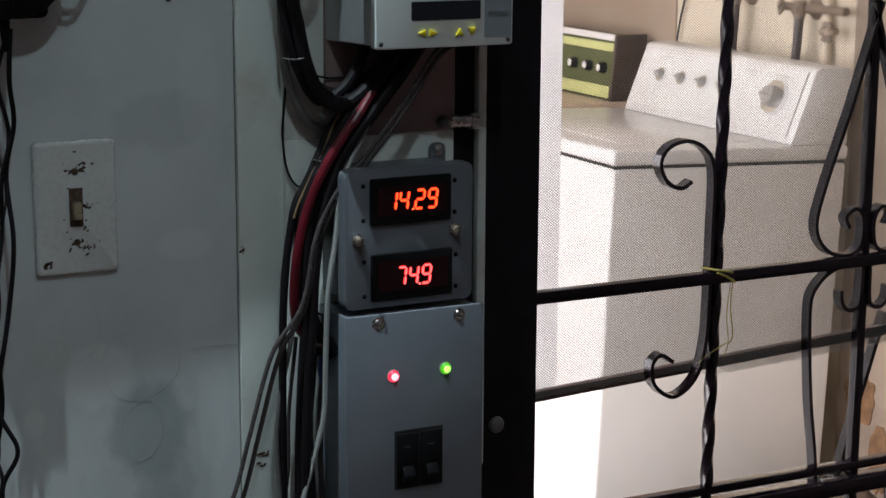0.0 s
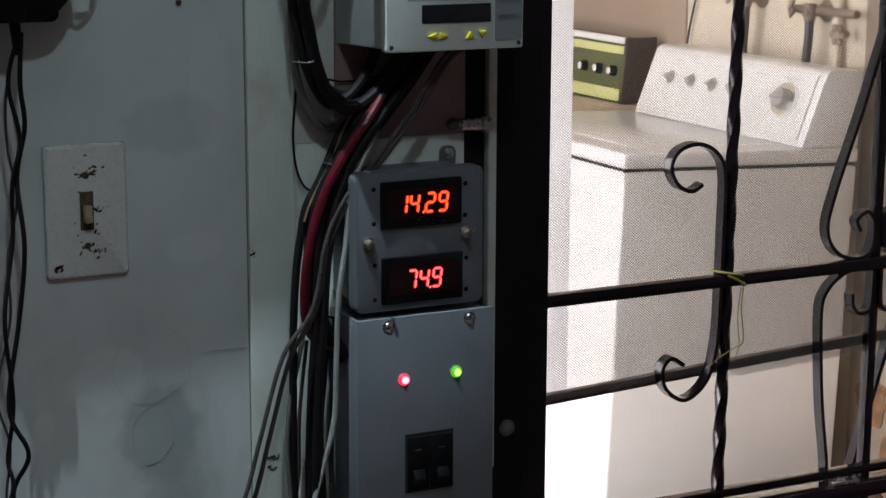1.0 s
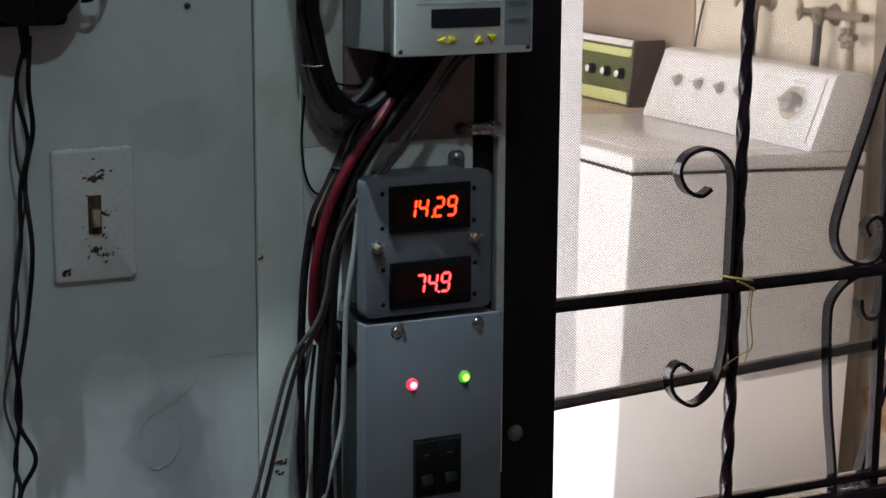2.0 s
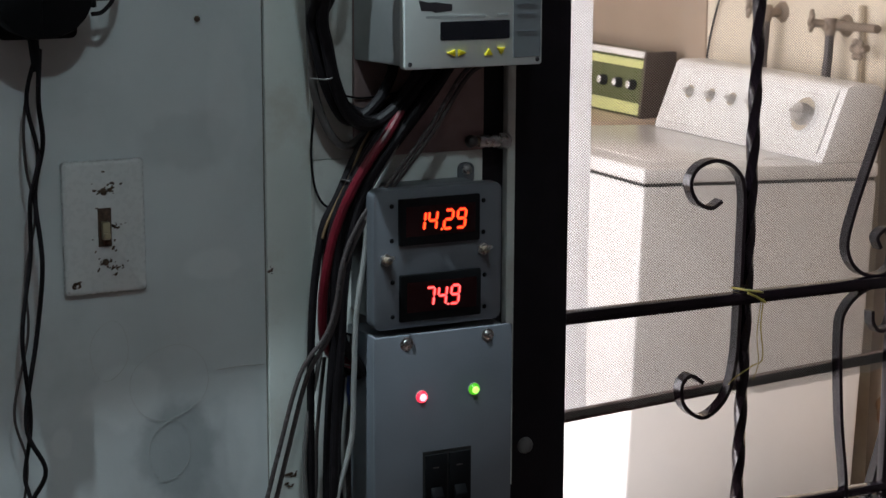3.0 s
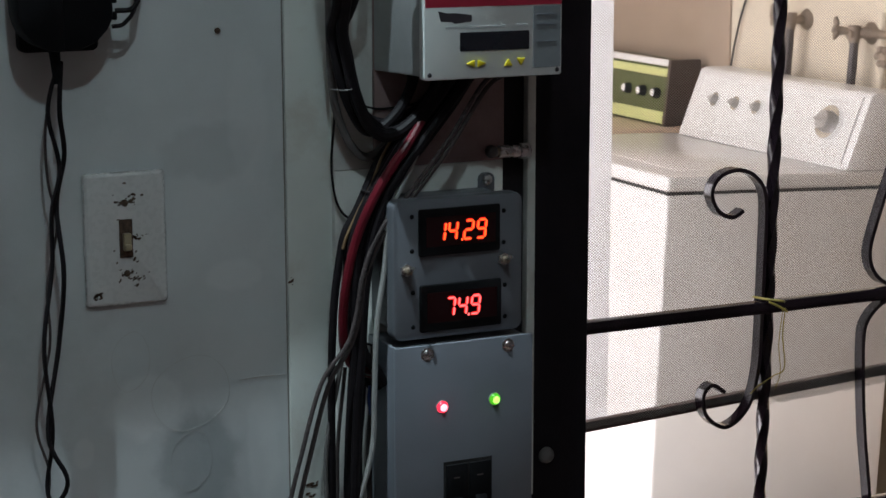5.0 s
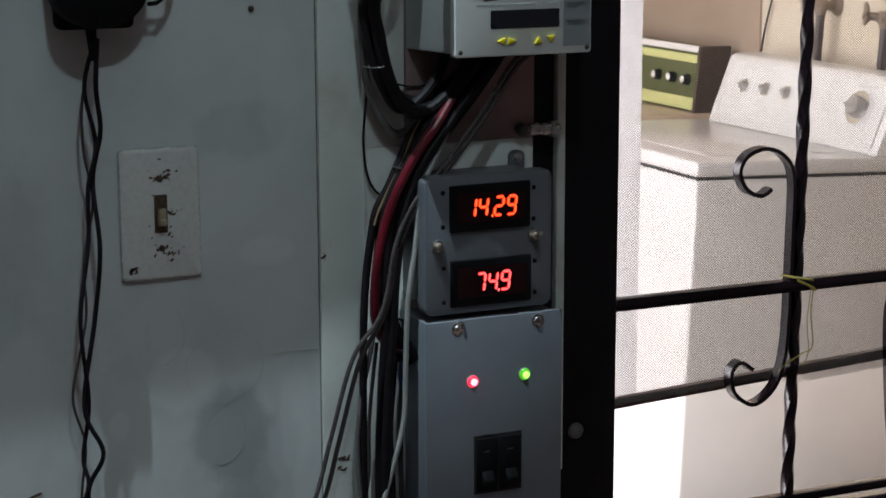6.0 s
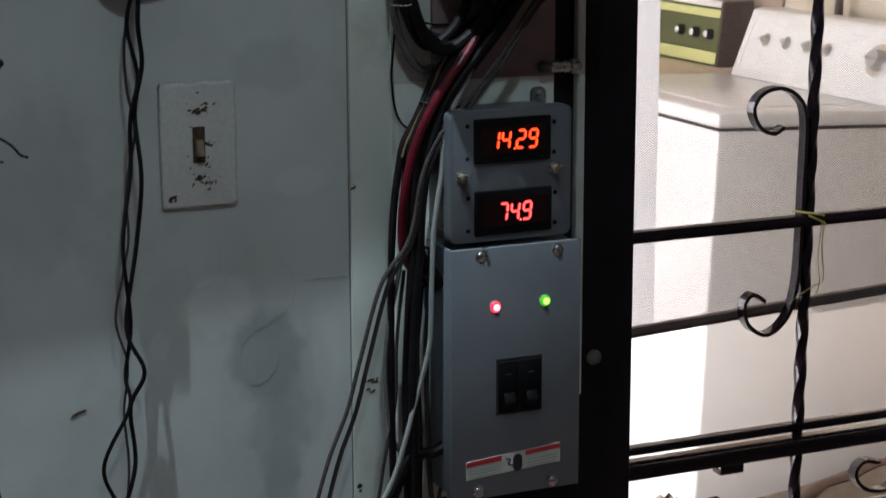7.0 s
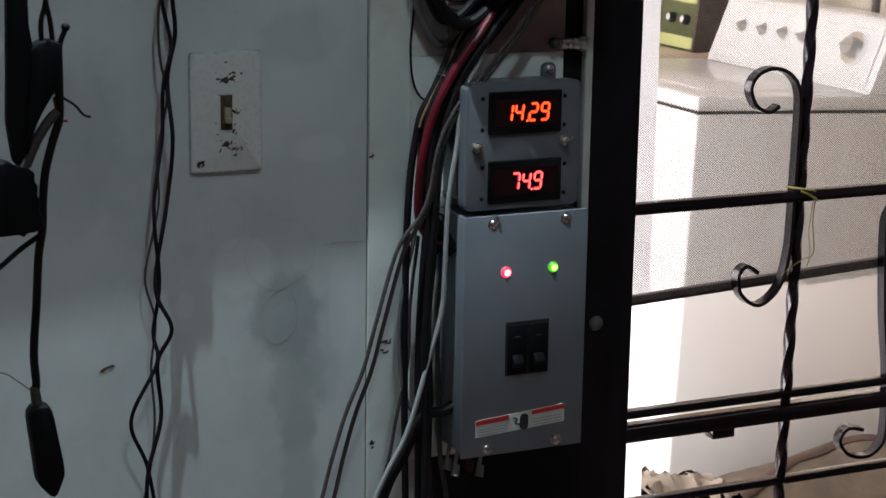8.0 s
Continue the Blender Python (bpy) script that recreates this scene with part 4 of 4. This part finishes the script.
    for sign in (1, -1):
        c = x0 - (z1 - 0.98) / slope if sign > 0 else x0
        while c < x1 + (0 if sign > 0 else (z1 - 0.98) / slope):
            pts = []
            for zz in (0.98, z1):
                pts.append((c + sign * (zz - 0.98) / slope, zz))
            (xa, za), (xb, zb) = pts
            lo, hi = max(x0, min(xa, xb)), min(x1, max(xa, xb))
            if hi - lo > 0.004:
                f = lambda x: 0.98 + (x - c) * slope * sign
                ends = sorted(((lo, f(lo)), (hi, f(hi))), key=lambda e: e[1])
                (ax, az), (bx, bz) = ends
                az2 = max(az, zlow(ax) + 0.002 * noise.noise(Vector((ax * 90, 3, 1))))
                if bz - az2 > 0.003:
                    ax += sign * (az2 - az) / slope
                    wire(Vector((ax, 0.0425, az2)), Vector((bx, 0.0425, bz)))
            c += step
    scr = part("screen", bm, WIRE, t, "fine diamond metal insect screen")
    scr["kind"] = "stuff"


iron_gate()


def yellow_tie():
    t = thing("yellow_tie", (0.684, 0.02, 1.1), "thin yellow twine tied round the gate bars", "twine")
    bm = tube([(0.672, 0.014, 1.106), (0.684, 0.012, 1.100), (0.694, 0.014, 1.094), (0.695, 0.042, 1.098), (0.676, 0.05, 1.104), (0.672, 0.020, 1.108), (0.686, 0.012, 1.106), (0.695, 0.02, 1.103)], 0.0013, 6)
    part("knot", bm, TIE, t)
    part("loose_end", tube([(0.692, 0.014, 1.098), (0.690, 0.014, 1.069), (0.695, 0.016, 1.034), (0.682, 0.016, 1.027), (0.664, 0.018, 1.017), (0.655, 0.018, 1.010)], 0.0007, 6), TIE, t)
    part("loose_end", tube([(0.690, 0.015, 1.098), (0.687, 0.016, 1.06), (0.690, 0.016, 1.030), (0.684, 0.016, 1.012)], 0.0005, 6), TIE, t)


yellow_tie()


# ---------------------------------------------------------------- the laundry beyond the gate
structure("laundry_floor", box(-0.9, 2.27, 0.12, 3.5, -0.1, 0.0), CONCRETE, "dusty concrete floor of the laundry", "floor")
structure("laundry_ceiling", box(-0.9, 2.27, 0.12, 3.5, 2.5, 2.6), LAUNDRY_CEILING, "off-white laundry ceiling", "ceiling")
structure("laundry_wall_east", box(2.27, 2.37, 0.12, 3.6, 0, 2.5), TAN_WALL, "tan plastered wall with water stains behind the machines", "wall")
# Added sheet: the wall's darkening behind the dryer is put into its colour
structure("laundry_wall_brown_sheet", box(2.264, 2.2695, 2.46, 3.498, 0, 2.45), BROWN_SHADE, "brown sheet on the laundry wall for its darkening behind the dryer", "wall panel")
# Added dark sheet paints the shade on the wall nearer than the washer
structure("laundry_wall_shade_sheet", box(2.264, 2.2695, 0.122, 1.752, 0, 2.45), SHADED_WALL, "dark brown sheet on the laundry wall, its shade painted in", "wall panel")
structure("laundry_wall_north", box(-0.9, 2.27, 3.5, 3.6, 0, 2.5), TAN_WALL, "tan plastered end wall of the laundry", "wall")
structure("laundry_wall_west", box(-1.0, -0.9, 0.12, 3.6, 0, 0.35), TAN_WALL, "low tan wall under the open side of the laundry", "wall")


def control_knob(name, x, y, z, r, d, m, parent, tilt):
    ax = Vector((-math.cos(tilt), 0, math.sin(tilt)))
    c = Vector((x, y, z))
    bm = rod(c, c + ax * d * 0.4, r * 1.25, r * 1.2, 20)
    k = part(name, bm, CHROME, parent)
    part("grip", rod(c + ax * d * 0.35, c + ax * d, r * 0.8, r * 0.65, 20), m, k)
    u = Vector((0, 1, 0)) * r * 0.75
    part("pointer", sweep([c + ax * d - u, c + ax * d + u], [(-0.003, -0.004), (0.003, -0.004), (0.003, 0.004), (-0.003, 0.004)]), m, k)
    return k


def washing_machine():
    t = thing("washing_machine", (1.86, 2.04, -0.012), "white enamel top-loading washing machine with slanted console, leaning slightly", "washing machine")
    t.rotation_euler = (0, radians(2.5), 0)
    BASE[t.name] = Vector((1.9, 2.04, 0))
    x0, x1, y0, y1 = 1.600, 2.205, 1.685, 2.395
    part("cabinet", box(x0, x1, y0, y1, 0.03, 0.897, 0.010, 3), ENAMEL, t)
    part("top", box(x0 - 0.003, x1, y0 - 0.003, y1 + 0.003, 0.903, 0.936, 0.009, 3), ENAMEL, t)
    part("seam", box(x0 + 0.006, x1 - 0.006, y0 + 0.006, y1 - 0.006, 0.894, 0.906), DARK, t)
    part("lid", box(x0 + 0.07, x0 + 0.43, y0 + 0.08, y1 - 0.08, 0.9345, 0.9385, 0.002), ENAMEL, t)
    prof = [(2.050, 0.936), (2.205, 0.936), (2.205, 1.098), (2.186, 1.106), (2.118, 1.104), (2.106, 1.098)]
    con = part("console", slab(prof, y0 + 0.004, y1 - 0.034, axis="y", bevel=0.006), ENAMEL, t)
    fx = lambda z: 2.050 + (z - 0.936) * 0.056 / 0.162 - 0.0015
    tilt = math.atan2(0.056, 0.162)
    q = [(fx(z) - 0.001, z) for z in (0.952, 1.090)] + [(fx(z) + 0.004, z) for z in (1.090, 0.952)]
    panel = part("control_panel", slab(q, y0 + 0.03, y1 - 0.065, axis="y"), ENAMEL_GREY, con)
    rim = lambda z: (fx(z) - 0.0045, fx(z) + 0.003)
    for z0, z1, ya, yb in ((1.086, 1.092, y0 + 0.026, y1 - 0.061), (0.950, 0.956, y0 + 0.026, y1 - 0.061), (0.9562, 1.0858, y0 + 0.026, y0 + 0.033), (0.9562, 1.0858, y1 - 0.068, y1 - 0.061)):
        part("panel_rim", slab([(rim(z0)[0], z0), (rim(z0)[1], z0), (rim(z1)[1], z1), (rim(z1)[0], z1)], ya, yb, axis="y", bevel=0.001), ENAMEL, con)
    for y in (2.245, 2.157, 2.070, 1.990):
        control_knob("knob", fx(1.032) - 0.001, y, 1.032, 0.014, 0.018, KNOB, con, tilt)
    control_knob("timer_dial", fx(1.028) - 0.001, 1.790, 1.028, 0.032, 0.030, KNOB, con, tilt)
    for y, w in ((2.245, 0.03), (2.157, 0.03), (2.07, 0.03), (1.90, 0.06), (1.79, 0.07)):
        z = 1.074
        part("text_bar", slab([(fx(z) - 0.0016, z), (fx(z + 0.004) - 0.0016, z + 0.004), (fx(z + 0.004), z + 0.004), (fx(z), z)], y - w / 2, y + w / 2, axis="y"), TEXT_FAINT, panel)
    for xx, zz in ((x0 + 0.06, 0.002), (x1 - 0.06, 0.023)):
        for yy in (y0 + 0.06, y1 - 0.06):
            part("foot", rod((xx, yy, zz), (xx, yy, 0.034), 0.022), BLACK, t)


washing_machine()


def clothes_dryer():
    t = thing("clothes_dryer", (1.9, 2.87, 0), "older clothes dryer with a greenish lit console and brown end", "dryer")
    x0, x1, y0, y1 = 1.615, 2.235, 2.545, 3.20
    part("cabinet", box(x0, x1, y0, y1, 0.03, 0.870, 0.010, 3), DRYER_TOP, t)
    part("top", box(x0 - 0.003, x1, y0 - 0.003, y1 + 0.003, 0.874, 0.908, 0.012, 3), DRYER_TOP, t)
    prof = [(2.132, 0.909), (2.235, 0.909), (2.235, 1.070), (2.150, 1.070)]
    con = part("console", slab(prof, y0 + 0.012, y1, axis="y", bevel=0.003), DRYER_PANEL, t)
    fx = lambda z: 2.132 + (z - 0.909) * 0.018 / 0.161
    part("end_cap", slab([(2.128, 0.909), (2.236, 0.909), (2.236, 1.078), (2.146, 1.078)], y0, y0 + 0.014, axis="y", bevel=0.002), WOODGRAIN, con, "dark brown end cap")
    # white enamel paints the bright reflection on the chrome trim
    part("chrome_trim", slab([(2.144, 1.062), (2.160, 1.062), (2.160, 1.078), (2.146, 1.078)], y0 + 0.015, y1, axis="y", bevel=0.002), ENAMEL, con, "chrome trim with its bright reflection painted white")
    for z0, z1 in ((1.035, 1.055), (0.915, 0.945)):
        part("light_strip", slab([(fx(z0) - 0.003, z0), (fx(z0) + 0.004, z0), (fx(z1) + 0.004, z1), (fx(z1) - 0.003, z1)], y0 + 0.016, y1 - 0.002, axis="y"), DRYER_STRIP, con, "pale yellow-green strip")
    for y in (2.60, 2.67, 2.745):
        k = part("knob", rod((fx(0.99), y, 0.99), (fx(0.99) - 0.018, y, 0.992), 0.015, 0.012, 16), BLACK, con)
        # white enamel caps paint the highlights on the knobs
        part("knob_cap", dome((fx(0.99) - 0.018, y, 0.992), 0.010, 0.004, (-1, 0, 0.1)), ENAMEL, k, "chrome cap with its highlight painted white")
    for xx in (x0 + 0.06, x1 - 0.06):
        for yy in (y0 + 0.06, y1 - 0.06):
            part("foot", rod((xx, yy, 0.0), (xx, yy, 0.032), 0.022), BLACK, t)


clothes_dryer()


def water_tap(y, z, label, hose=True):
    t = thing("water_tap", (2.27, y, z), label, "tap", group="laundry taps")
    part("flange", rod((2.2695, y, z), (2.258, y, z), 0.026, 0.018, 16), BRASS, t)
    part("pipe", rod((2.262, y, z), (2.205, y, z), 0.011), BRASS, t)
    part("valve", rod((2.222, y, z + 0.018), (2.222, y, z - 0.02), 0.016, 0.013), BRASS, t)
    stem = part("stem", rod((2.214, y, z + 0.004), (2.190, y + 0.02, z + 0.010), 0.007), BRASS, t)
    bm = bmesh.new()
    for k in range(5):
        a = 2 * math.pi * k / 5
        dome((2.188 + 0.006 * math.cos(a), y + 0.024 + 0.012 * math.cos(a), z + 0.012 + 0.018 * math.sin(a)), 0.010, 0.006, (-0.8, 0.5, 0.2), 8, bm)
    part("handle", bm, BRASS, stem)
    if hose:
        part("hose", tube([(2.222, y, z - 0.018), (2.222, y + 0.002, z - 0.06), (2.226, y + 0.012, z - 0.14), (2.236, y + 0.01, z - 0.30), (2.24, y, z - 0.5)], 0.0105), CORD_BROWN, t, "dark rubber hose")


water_tap(2.145, 1.205, "weathered brass tap with a rubber hose on the laundry wall")
water_tap(1.900, 1.190, "weathered brass tap with a rubber hose on the laundry wall")


def drain_pipe():
    t = thing("wall_pipe", (2.25, 1.85, 1.2), "weathered metal pipe with a valve on the laundry wall", "pipe")
    part("pipe", rod((2.235, 1.99, 1.192), (2.235, 1.75, 1.194), 0.010), BRASS, t)
    part("riser", rod((2.250, 1.835, 1.24), (2.250, 1.835, 1.06), 0.010), TAN_WALL, t)
    bm = bmesh.new()
    for k in range(6):
        a = 2 * math.pi * k / 6
        dome((2.215, 1.790 + 0.018 * math.cos(a), 1.147 + 0.018 * math.sin(a)), 0.009, 0.006, (-1, 0, 0), 8, bm)
    rod((2.25, 1.80, 1.147), (2.212, 1.790, 1.147), 0.008, bm=bm)
    part("valve_wheel", bm, BRASS, t)


drain_pipe()
single("thin_wire", tube([(2.262, 2.33, 1.30), (2.262, 2.375, 1.26), (2.26, 2.405, 1.20), (2.258, 2.43, 1.12), (2.255, 2.44, 1.05), (2.25, 2.445, 0.96)], 0.003, 6), CORD, (2.26, 2.4, 1.2), "thin dark wire hanging on the laundry wall", "wire")


def stain(y, z, ry, rz, seed):
    rnd = random.Random(seed)
    pts = [(y + ry * (1 + 0.45 * noise.noise(Vector((2 * math.cos(a), 2 * math.sin(a), seed))) + rnd.uniform(-0.05, 0.05)) * math.cos(a), z + rz * (1 + 0.45 * noise.noise(Vector((2 * math.cos(a), 2 * math.sin(a), seed)))) * math.sin(a)) for a in [2 * math.pi * k / 40 for k in range(40)]]
    single("water_stain", slab(pts, 2.2612, 2.2645, axis="x"), STAIN, (2.27, y, z), "brown peeling water stain on the tan wall", "stain", group="wall stains", kind="structure")


stain(1.67, 0.33, 0.05, 0.06, 3)
stain(1.60, 0.20, 0.03, 0.08, 5)


def hanging_sheet():
    bm = bmesh.new()
    # added sheet, angled to fit the camera's view of a bright strip
    a, b = Vector((0.563, 0.15, 0)), Vector((0.735, 0.56, 0))
    nrm = Vector((0.92, -0.39, 0))
    rows = []
    for k in range(25):
        s = k / 24
        p = a.lerp(b, s) + nrm * 0.006 * math.sin(s * 19) * min(1, s * 3)
        rows.append([bm.verts.new((p.x, p.y, z)) for z in (0.05, 0.6, 1.2, 1.8, 2.3)])
    for r, q in zip(rows, rows[1:]):
        for i in range(4):
            bm.faces.new((r[i], r[i + 1], q[i + 1], q[i]))
    bmesh.ops.solidify(bm, geom=bm.faces[:], thickness=0.0015)
    single("white_strip_sheet", bm, SHEET, (0.65, 0.35, 0.05), "plain white sheet added for the bright strip beside the gate", "curtain")


hanging_sheet()


def sack():
    bm = bmesh.new()
    nx, ny = 46, 16
    g = []
    for i in range(nx + 1):
        u = i / nx
        row = []
        for j in range(ny + 1):
            v = j / ny
            h = math.sin(math.pi * v) ** 0.6 * (0.10 + 0.13 * u) * min(1, 6 * u + 0.25) * min(1, 6 * (1 - u) + 0.1)
            p = Vector((1.33 + 0.92 * u, 1.26 + 0.40 * v, 0))
            h *= 1 + 0.22 * noise.noise(p * 7)
            row.append(bm.verts.new((p.x + 0.02 * noise.noise(p * 7), p.y, 0.003 + h)))
        g.append(row)
    for i in range(nx):
        for j in range(ny):
            bm.faces.new((g[i][j], g[i + 1][j], g[i + 1][j + 1], g[i][j + 1]))
    # Tan mound added in place of the plain floor before the washer
    t = thing("tan_mound", (1.8, 1.45, 0), "rumpled tan mound standing in for the floor by the washing machine", "sack")
    crest = [max(g[i], key=lambda v: v.co.z).co.copy() for i in range(0, nx + 1, 3)]
    part("body", bm, DULL_TAN, t)
    path = smooth_path([c + Vector((0, -0.01, 0.001)) for c in crest[2:-1]], 6)
    # Brown band paints the shadow line along the washer's base
    part("shadow_band", sweep(path, [(a * 0.015, b * 0.006) for a, b in circle(1.0, 8)], up=(0, 0, 1)), SHADOW_BAND, t, "brown band painting the shadow line at the washer's base")


sack()


def torn_carton():
    t = thing("carton", (1.37, 1.32, 0), "worn brown cardboard carton with a ragged white torn top", "carton")
    rnd = random.Random(5)
    bm = bmesh.new()
    loop = []
    corners = [(1.275, 1.24), (1.465, 1.24), (1.465, 1.40), (1.275, 1.40)]
    for (ax, ay), (bx, by) in zip(corners, corners[1:] + corners[:1]):
        for k in range(9):
            loop.append((ax + (bx - ax) * k / 9, ay + (by - ay) * k / 9))
    lo = [bm.verts.new((x, y, 0.002)) for x, y in loop]
    hi = [bm.verts.new((x, y, 0.20 + 0.16 * (1.465 - x) + rnd.uniform(-0.012, 0.012))) for x, y in loop]
    n = len(loop)
    for k in range(n):
        bm.faces.new((lo[k], lo[(k + 1) % n], hi[(k + 1) % n], hi[k]))
    bmesh.ops.solidify(bm, geom=bm.faces[:], thickness=0.004)
    part("sides", bm, DULL_TAN, t)
    bm = bmesh.new()
    g = []
    for i in range(27):
        row = []
        for j in range(17):
            x, y = 1.268 + 0.205 * i / 26, 1.225 + 0.19 * j / 16
            v = Vector((x * 22, y * 22, 0.3))
            z = 0.196 + 0.15 * (1.465 - x) + 0.030 * noise.noise(v) + 0.018 * abs(noise.noise(v * 2.3)) + 0.006 * noise.noise(v * 6)
            row.append(bm.verts.new((x + 0.008 * noise.noise(v * 1.7), y + 0.01 * noise.noise(v + Vector((5, 0, 0))), z)))
        g.append(row)
    for i in range(26):
        for j in range(16):
            if noise.noise(Vector((i * 0.35, j * 0.35, 2.0))) > -0.42:
                bm.faces.new((g[i][j], g[i + 1][j], g[i + 1][j + 1], g[i][j + 1]))
    bmesh.ops.delete(bm, geom=[v for v in bm.verts if not v.link_faces], context="VERTS")
    bmesh.ops.solidify(bm, geom=bm.faces[:], thickness=0.002)
    part("torn_lining", bm, FOAM, t, "ragged crumpled white lining")


torn_carton()
